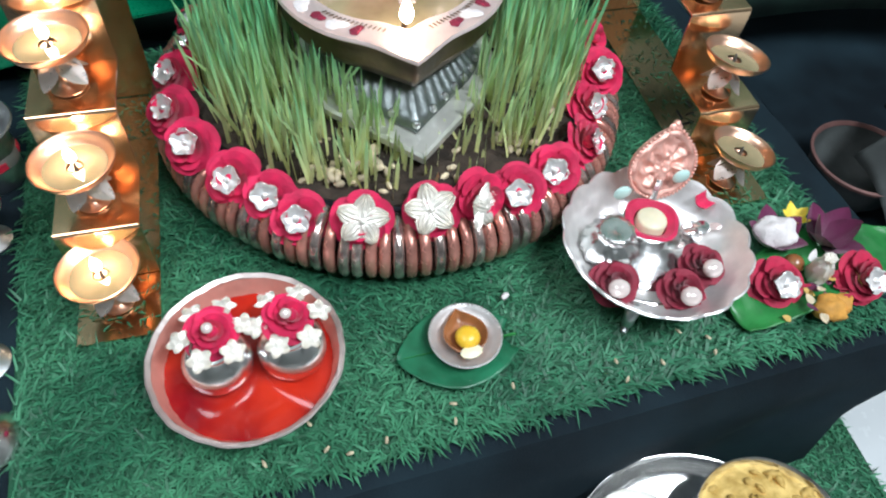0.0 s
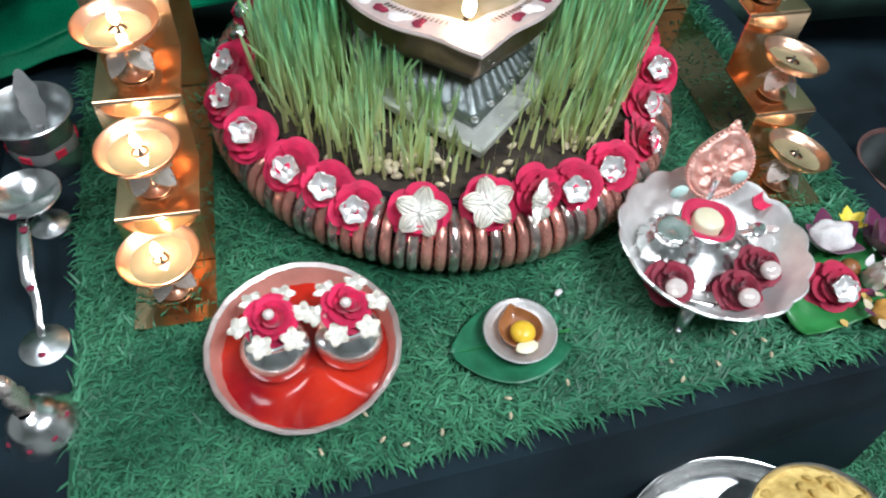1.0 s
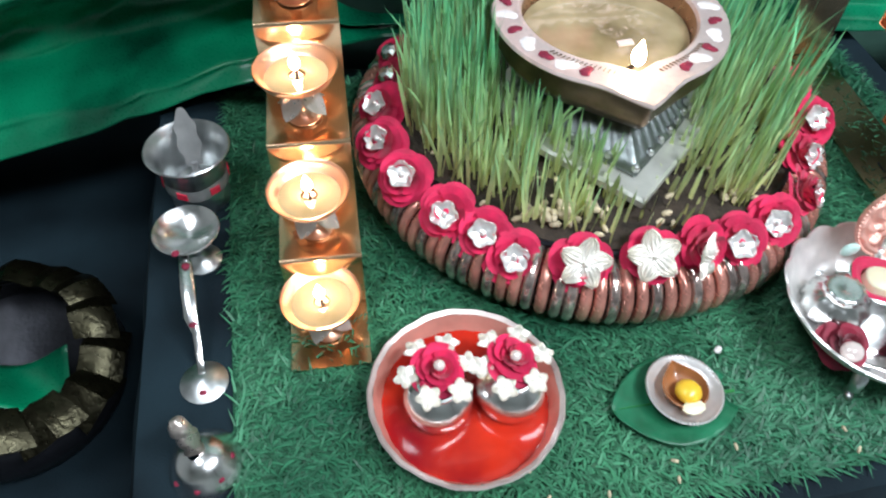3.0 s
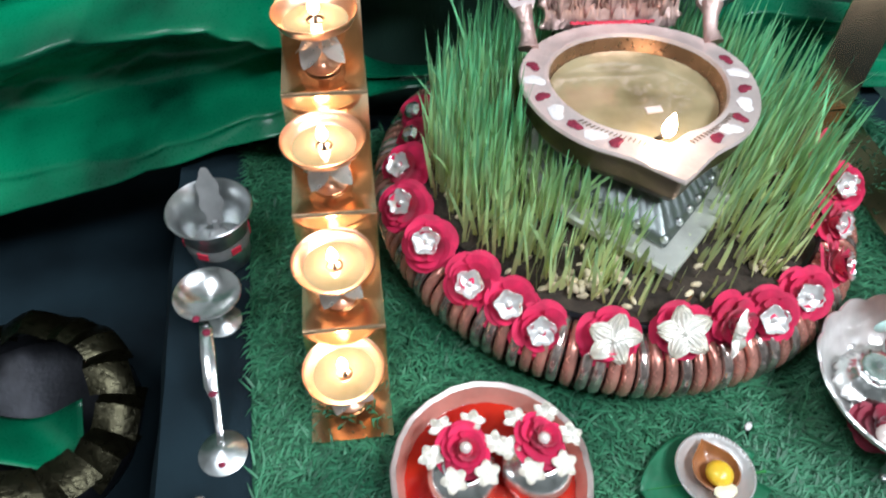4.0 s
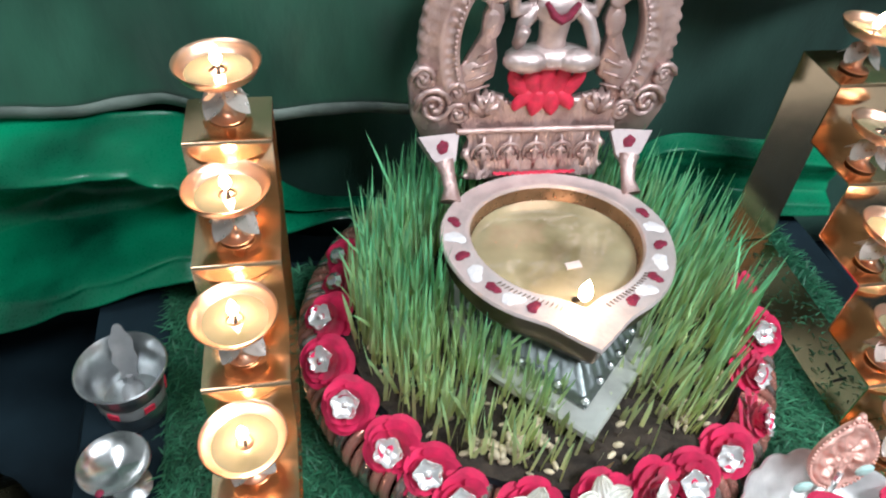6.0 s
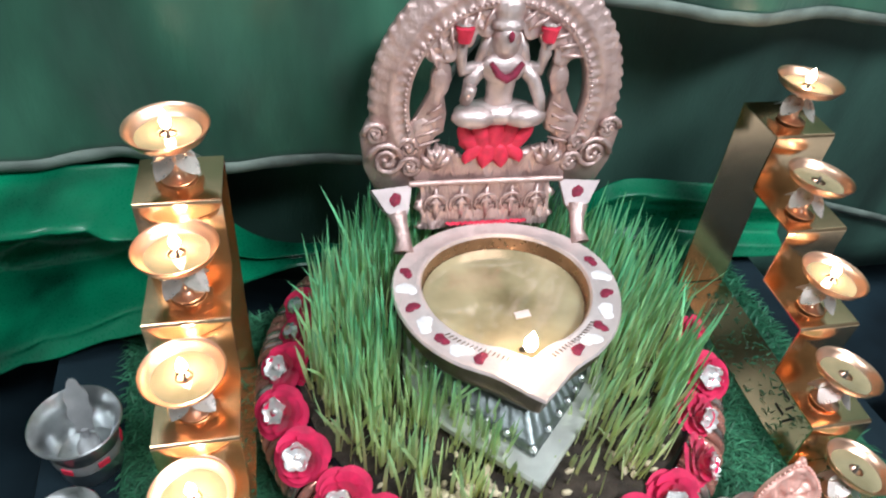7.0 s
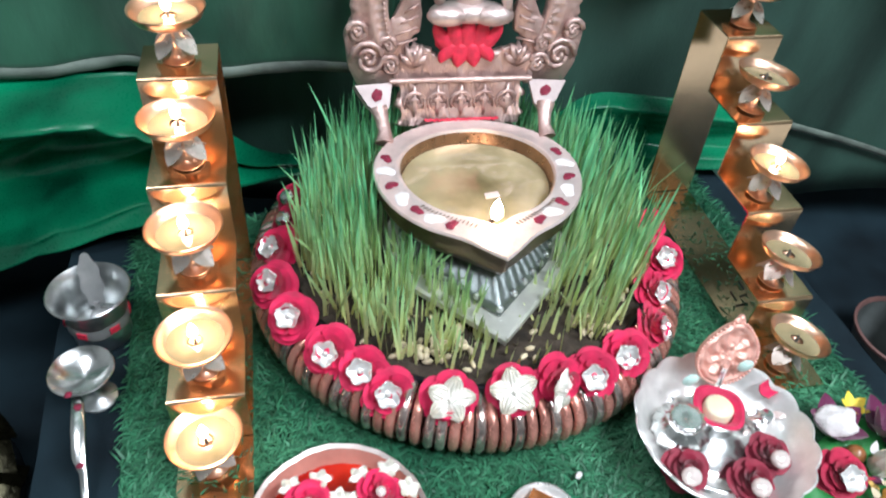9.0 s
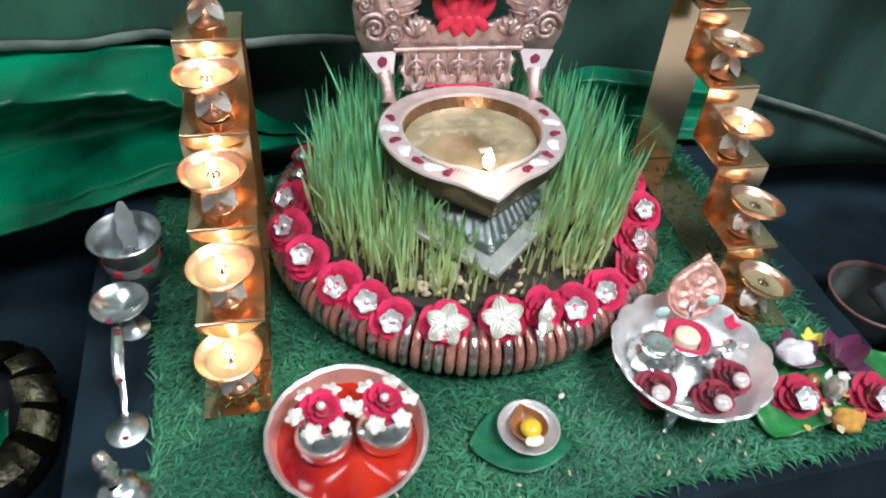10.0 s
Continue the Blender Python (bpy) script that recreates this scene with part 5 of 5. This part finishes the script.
# ---- long leaf with flowers, wrapped sweet and turmeric ----
def build_leaf_offering():
    def f(u, v):
        s = 2 * u - 1
        w = 0.033 * math.sin(math.pi * min(1, 0.10 + 0.86 * v)) ** 0.6
        return (-0.085 + 0.185 * v, s * w + 0.010 * math.sin(3 * v), 0.0035 + 0.006 * s * s + 0.002 * math.sin(9 * v + 2 * s) + 0.0006 * math.sin(60 * v))
    g = Geo().sheet(f, 24, 50, thick=0.0006)
    solid("banana_leaf", g, LEAF_LIGHT, pose(0.312, -0.204, 0.004, 0, 0, 16), "fresh green leaf strip carrying flowers and offerings", "leaf", sharp=0)
    for (x, y, k, tilt, az, c) in ((0.2710, -0.2080, 0, 30, -5, 1), (0.3420, -0.2120, 1, 36, 10, 1)):
        t = thing("artificial_rose", pose(x, y, 0.016, 0, 0, az) @ pose(0, 0, 0, tilt, 0, 0), "red rose, coloured darker for shade, with a silver blossom on the leaf", "flower", "roses on the leaf")
        add_rose(t, ROSES_SHADED[k])
        part("silver_blossom", BLOSSOM, None, t, m=pose(0, -0.002, 0.0145))
    rg = random.Random(9)
    t = thing("dark_blossom", pose(0.3330, -0.1710, 0.010, 0, 0, 20), "dark purple blossom with drooping petals", "flower")
    for k in range(6):
        q = Geo()
        leaf_shape(0.030, 0.026, 0.5, 8, 8, 0.8, 0.35)(q, I4)
        part("petal", q, PURPLE, t, m=pose(0, 0, 0.002, 0, 0, 60 * k + rg.uniform(-15, 15)) @ pose(0, 0.002, 0, rg.uniform(5, 45)), sharp=0)
    t = thing("white_blossom", pose(0.2920, -0.1625, 0.010), "purple blossom packed with white paste", "flower")
    for k in range(5):
        q = Geo()
        leaf_shape(0.026, 0.022, 0.45, 8, 8, 0.8, 0.3)(q, I4)
        part("petal", q, PURPLE, t, m=pose(0, 0, 0.001, 0, 0, 72 * k) @ pose(0, 0.002, 0, 12), sharp=0)
    g = Geo().ball(0.017, pose(0, 0, 0.011), 26, (1.1, 0.85, 0.6))
    g.v = [tuple(Vector(p) * (1 + 0.22 * noise.noise(Vector(p) * 110))) for p in g.v]
    part("white_paste", g, WHITE_PASTE, t, "lumpy white paste", sharp=0)
    t = thing("yellow_blossom", pose(0.3140, -0.1500, 0.020), "small yellow blossom among purple petals", "flower")
    for k in range(5):
        q = Geo()
        leaf_shape(0.013, 0.010, 0.4, 6, 6, 0.8, 0.2)(q, I4)
        part("petal", q, YELLOW_PETAL, t, m=pose(0, 0, 0, 0, 0, 72 * k) @ pose(0, 0.001, 0, 14), sharp=0)
    part("stalk", Geo().tube([(0, 0, 0.001), (0.001, 0.002, -0.008), (0, 0.004, -0.015)], 0.0012, 6), LEAF_LIGHT, t)
    g = Geo()
    g.lathe([(0.0001, 0), (0.0065, 0.002), (0.0090, 0.010), (0.0085, 0.020), (0.0060, 0.028), (0.0035, 0.031), (0.0050, 0.036), (0.0001, 0.034)], 22, wave=lambda a, i: (1 + 0.10 * math.sin(5 * a + i * 1.7) + 0.06 * math.sin(11 * a + i), 0.0008 * math.sin(7 * a + i)))
    solid("wrapped_sweet", g, FOIL, pose(0.3100, -0.2030, 0.008, 6, -8, 0), "sweet wrapped in crumpled silver and gold foil", "sweet", sharp=25)
    for k, (x, y, r) in enumerate(((0.3070, -0.2330, 0.0115), (0.3180, -0.2300, 0.0085))):
        g = Geo().ball(r, None, 18, (1.25, 0.95, 0.75))
        g.v = [tuple(Vector(p) * (1 + 0.35 * noise.noise(Vector(p) * 140 + Vector((k * 9, 0, 0))))) for p in g.v]
        solid("turmeric_root", g, TURMERIC, pose(x, y, 0.013, 0, 0, 40 * k), "knobbly brown-yellow turmeric lump", "turmeric", "turmeric lumps", sharp=0)
    nut = Geo().ball(0.0085, None, 14, (1, 1, 0.9))
    solid("areca_nut", nut, CLAY, pose(0.2975, -0.1895, 0.013), "round brown areca nut", "nut", sharp=0)
    for k in range(30):
        a = rg.uniform(0, 6.28)
        x, y = 0.303 + rg.gauss(0, 0.017), -0.2180 + rg.gauss(0, 0.013)
        q = Geo()
        leaf_shape(rg.uniform(0.007, 0.013), rg.uniform(0.004, 0.007), 0.25, 5, 5, 0.8, 0.2)(q, I4)
        solid("loose_petal", q, (WHITE_PASTE, PURPLE, YELLOW_FOOD, SEED, ROSE_SHADED)[k % 5], pose(x, y, 0.0105 + 0.0004 * k, rg.uniform(-15, 15), rg.uniform(-15, 15), math.degrees(a)), "small loose petal scattered on the leaf", "petal", "loose petals on the leaf", sharp=0)


build_leaf_offering()


# ---- silver pieces on the black cloth ----
def build_water_cup():
    t = thing("water_cup", pose(-0.3365, -0.002, -0.004, 0, 0, 10), "silver water cup with a flared rim and red dots", "cup")
    part("body", Geo().lathe([(0.0001, 0), (0.022, 0), (0.0235, 0.002), (0.0245, 0.020), (0.0255, 0.042), (0.0290, 0.052), (0.0335, 0.0575), (0.0342, 0.0590), (0.0332, 0.0600), (0.0300, 0.0560), (0.0245, 0.0460), (0.0232, 0.0200), (0.0215, 0.0060), (0.0001, 0.0050)], 64), OLD_SILVER, t, sharp=60)
    part("paste_band", Geo().lathe([(0.0257, 0.022), (0.0262, 0.026), (0.0262, 0.031), (0.0259, 0.034)], 64, wave=lambda a, i: (1 + 0.004 * math.sin(9 * a), 0.001 * math.sin(5 * a))), GREY_SPOON, t, "faint dried paste band")
    for k in range(6):
        a = radians(60 * k + 4)
        part("red_dot", Geo().slab([(-0.0045, -0.003), (0.0045, -0.0035), (0.0048, 0.003), (-0.0040, 0.0038)], 0, 0.0009, bevel=0.0003), PINK_RED, t, "red powder dot", m=pose(0.0261 * math.cos(a), 0.0261 * math.sin(a), 0.028, 0, 0, math.degrees(a) + 90) @ pose(0, 0, 0, 90))
    part("water", Geo().lathe([(0.0229, 0.017), (0.012, 0.017), (0.0001, 0.017)], 40), OLD_SILVER, t)
    s = thing("spoon", pose(-0.3365, -0.002, -0.004, 0, 0, 10), "grey metal spoon with a broad handle standing in the water cup", "spoon")
    part("handle", Geo().sheet(lambda u, v: ((2 * u - 1) * (0.0055 + 0.0035 * math.sin(math.pi * min(1, v * 1.1)) + (0.001 * math.cos(18 * v))) * (1 if v < 0.86 else max(0.25, 1 - ((v - 0.86) / 0.16) ** 2)), 0.010 + 0.016 * v, 0.030 + 0.048 * v), 8, 24, thick=0.0014), GREY_SPOON, s, sharp=50)
    part("spoon_bowl", Geo().ball(0.010, pose(0.001, 0.002, 0.022), 14, (0.9, 1.2, 0.5)), GREY_SPOON, s)
    part("neck", Geo().tube([(0.0, 0.006, 0.022), (0, 0.010, 0.028), (0, 0.0105, 0.033)], 0.0028, 8), GREY_SPOON, s)


def build_burner():
    t = thing("camphor_holder", pose(-0.3320, -0.0710, -0.005), "silver camphor holder with shallow bowl and long strap handle", "holder")
    part("bowl", Geo().lathe([(0.0001, 0.026), (0.006, 0.0262), (0.0160, 0.0295), (0.0235, 0.0360), (0.0255, 0.0390), (0.0248, 0.0398), (0.0225, 0.0372), (0.0150, 0.0315), (0.0001, 0.0285)], 48), SILVER, t, sharp=60)
    part("stem", Geo().lathe([(0.0001, 0.0), (0.0150, 0.0), (0.0155, 0.002), (0.0100, 0.0045), (0.0045, 0.009), (0.0035, 0.018), (0.0065, 0.0270)], 32, pose(0.004, 0, 0)), OLD_SILVER, t, sharp=60)
    pts = [(0.000, -0.022, 0.034), (0.003, -0.030, 0.0345), (0.007, -0.050, 0.032), (0.011, -0.072, 0.026), (0.014, -0.080, 0.018), (0.017, -0.098, 0.009), (0.019, -0.107, 0.006)]
    wid = [0.0035, 0.0050, 0.0058, 0.0050, 0.0030, 0.0026, 0.0030]
    part("handle", Geo().tube(pts, wid, 10, flat=0.28), SILVER, t, "flat strap handle with red dots", sharp=0)
    part("end_foot", Geo().lathe([(0.0001, 0), (0.0165, 0), (0.0170, 0.0015), (0.0130, 0.0035), (0.0060, 0.0060), (0.0001, 0.0070)], 36, pose(0.020, -0.111, 0)), OLD_SILVER, t, sharp=60)
    for x, y, z in ((0.004, -0.033, 0.0362), (0.0125, -0.0765, 0.0235), (0.021, -0.120, 0.0042), (-0.004, -0.0235, 0.0395)):
        part("red_dot", Geo().ball(0.0032, pose(x, y, z), 8, (1, 1, 0.35)), RED_PASTE, t, "dark red powder dot")


def build_bell():
    t = thing("hand_bell", pose(-0.3025, -0.2430, -0.005, 3, -8, 0) @ Matrix.Diagonal((1.12, 1.12, 1.1, 1)), "small silver hand bell with a twisted pinkish handle", "bell")
    part("dome", Geo().lathe([(0.0200, 0.0), (0.0222, 0.0), (0.0215, 0.003), (0.0180, 0.0075), (0.0155, 0.0125), (0.0125, 0.0165), (0.0070, 0.0190), (0.0035, 0.0200)], 44), SILVER, t, sharp=60)
    part("handle", Geo().lathe([(0.0035, 0.019), (0.0058, 0.021), (0.0038, 0.024), (0.0062, 0.0275), (0.0045, 0.031), (0.0064, 0.0345), (0.0045, 0.038), (0.0060, 0.0415), (0.0050, 0.046), (0.0030, 0.050), (0.0001, 0.0505)], 20, pose(0, 0, 0, -10, 0, 0), wave=lambda a, i: (1 + 0.12 * math.cos(3 * a + i), 0)), PETAL_METAL, t, "twisted pinkish metal handle", sharp=0)
    for k in range(4):
        a = radians(-140 + 48 * k)
        part("red_dot", Geo().ball(0.0022, pose(0.0172 * math.cos(a), 0.0172 * math.sin(a), 0.0078), 8, (1, 1, 0.6)), RED_PASTE, t, "dark red powder dot")


build_water_cup()
build_burner()
build_bell()


# ---- things on the floor round the table ----
def build_vessel():
    t = thing("dark_vessel", pose(-0.530, -0.088, FLOOR_Z + 0.006) @ Matrix.Diagonal((0.86, 0.86, 1, 1)), "dark metal vessel with pleated gold ribbon round its mouth", "vessel")
    part("body", Geo().lathe([(0.0001, 0.0), (0.075, 0.0), (0.105, 0.02), (0.118, 0.05), (0.112, 0.075), (0.100, 0.085), (0.098, 0.083), (0.108, 0.070), (0.112, 0.05), (0.0001, 0.012)], 72), DARK_METAL, t, sharp=60)
    N = 15
    for k in range(N):
        a0 = 360 / N * k
        lift = rnd.uniform(-0.006, 0.008)

        def f(u, v, k=k, lift=lift):
            a = radians((u - 0.5) * 30)
            r = 0.088 + 0.040 * v
            z = 0.086 + lift * math.sin(math.pi * u) + 0.010 * (1 - abs(2 * u - 1)) - 0.016 * v * v
            return (r * math.cos(a), r * math.sin(a), z)
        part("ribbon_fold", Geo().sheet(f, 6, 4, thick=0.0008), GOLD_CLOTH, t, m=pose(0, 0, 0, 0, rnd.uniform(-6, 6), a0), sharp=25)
    part("teal_cloth", Geo().sheet(lambda u, v: (-0.06 + 0.12 * u, -0.05 + 0.07 * v, 0.060 + 0.02 * math.sin(4 * u + 3 * v)), 14, 10, thick=0.001), EMERALD, t, "folded green cloth inside", sharp=0)


def build_thali():
    z0 = FLOOR_Z
    t = thing("footed_tray", pose(0.170, -0.3990, z0), "round steel serving tray on a foot", "tray")
    part("pan", Geo().lathe([(0.0001, 0.106), (0.090, 0.106), (0.098, 0.110), (0.1015, 0.120), (0.1035, 0.121), (0.1035, 0.1225), (0.1000, 0.1215), (0.0960, 0.1115), (0.0890, 0.1085), (0.0001, 0.1085)], 96), SILVER, t, sharp=60)
    part("foot", Geo().lathe([(0.0001, 0), (0.065, 0), (0.067, 0.004), (0.050, 0.02), (0.045, 0.06), (0.055, 0.106)], 48), OLD_SILVER, t)

    def dish(x, y, r, h, material, name, label):
        b = thing("steel_bowl", pose(x, y, z0 + 0.109), label, "bowl", "bowls on the tray")
        part("bowl", Geo().lathe([(0.0001, 0), (r * 0.72, 0), (r * 0.80, 0.003), (r * 0.95, h * 0.7), (r, h), (r * 1.03, h + 0.001), (r * 1.02, h + 0.0025), (r * 0.97, h), (r * 0.92, h * 0.7), (r * 0.76, 0.006), (0.0001, 0.004)], 64), SILVER, b, sharp=60)
        g = Geo()
        g.sheet(lambda u, v: (r * 0.96 * v * math.cos(2 * math.pi * u), r * 0.96 * v * math.sin(2 * math.pi * u), h * 0.90 + 0.010 * (1 - v * v) + 0.004 * noise.noise((v * math.cos(2 * math.pi * u) * 7, v * math.sin(2 * math.pi * u) * 7, x * 50))), 64, 24)
        if material is YELLOW_FOOD:
            rg = random.Random(2)
            for k in range(60):
                a, q = rg.uniform(0, 6.28), r * 0.88 * math.sqrt(rg.random())
                lump = Geo().ball(rg.uniform(0.003, 0.006), None, 8, (1.3, 0.9, 0.6))
                lump.v = [tuple(Vector(p) * (1 + 0.3 * noise.noise(Vector(p) * 260 + Vector((k, 0, 0))))) for p in lump.v]
                part("food_lump", lump, material, b, m=pose(q * math.cos(a), q * math.sin(a), h * 0.90 + 0.010 * (1 - (q / r) ** 2), rg.uniform(0, 90), 0, rg.uniform(0, 180)), sharp=0)
        part(name, g, material, b, sharp=0)
    dish(0.2230, -0.3715, 0.0555, 0.036, YELLOW_FOOD, "yellow_rice", "steel bowl heaped with yellow cooked food")
    dish(0.1290, -0.3560, 0.0350, 0.024, WHITE_FOOD, "white_food", "steel bowl filled with white food")


def build_floor_side():
    t = thing("side_bowl", pose(0.585, 0.038, FLOOR_Z + 0.008) @ Matrix.Diagonal((0.86, 0.86, 0.95, 1)), "bowl with a pinkish copper rim standing on the floor", "bowl")
    part("body", Geo().lathe([(0.0001, 0), (0.045, 0), (0.060, 0.02), (0.072, 0.06), (0.070, 0.06), (0.058, 0.022), (0.0001, 0.006)], 64), SHADED_GREY, t, "grey body darkened for shade", sharp=60)
    part("rim", Geo().lathe([(0.071, 0.058), (0.0745, 0.060), (0.0750, 0.064), (0.0715, 0.065), (0.0690, 0.060)], 64), SHADED_RIM, t, "pinkish copper rim darkened for shade")
    g = Geo().sheet(lambda u, v: (0.10 * (v - 0.5) + 0.02 * math.sin(5 * u), -0.05 + 0.1 * u, 0.12 * (1 - v) ** 1.3 * (0.55 + 0.45 * math.sin(math.pi * u)) + 0.012 * math.sin(7 * u + 4 * v) + 0.02), 20, 20, thick=0.002)
    solid("folded_cloth", g, SHADED_GREY, pose(0.612, 0.002, FLOOR_Z + 0.008, 0, 0, -60), "greyish white folded cloth, darkened for shade, peaked on the floor", "cloth", sharp=0)
    g = Geo().sheet(lambda u, v: (0.20 * (u - 0.5), 0.16 * (v - 0.5), 0.13 * math.sin(math.pi * u) ** 0.7 * math.sin(math.pi * v) ** 0.7 + 0.012 * math.sin(14 * u + 5 * v)), 28, 24, thick=0.002)
    solid("magenta_cloth", g, MAGENTA, pose(0.900, 0.175, FLOOR_Z + 0.008, 0, 0, 20), "dark magenta cloth bundle", "cloth", sharp=0)


build_vessel()
build_thali()
build_floor_side()

# grains and bits fallen along the mat
rg = random.Random(31)
for k in range(14):
    u = rg.uniform(-0.2, 0.2)
    v = 0.028 + abs(rg.gauss(0, 0.012))
    q = TABLE @ Vector((u, v, 0.006))
    solid("rice_grain", Geo().ball(0.0014, None, 6, (1, 2.4, 0.8)), SEED, pose(q.x, q.y, q.z, rg.uniform(-20, 20), 0, rg.uniform(0, 180)), "pale grain of rice fallen on the turf", "grain", "grains on the turf", sharp=0)
for x, y in ((0.0600, -0.1840),):
    solid("white_petal", Geo().ball(0.0042, None, 8, (1, 0.6, 0.25)), WHITE_PASTE, pose(x, y, 0.0075, 8, 0, 40), "tiny white petal on the turf", "petal", "petals on the turf", sharp=0)

# the ceiling light's housing
cl = thing("ceiling_light", look((0.62, -0.75, 1.62), (0.14, -0.1, 0)), "long white ceiling light hanging over the altar", "lamp")
part("housing", box(-0.56, 0.56, -0.12, 0.12, 0.012, 0.05), PLASTER, cl)
part("rod", box(-0.01, 0.01, -0.01, 0.01, 0.05, 0.75), PLASTER, cl)
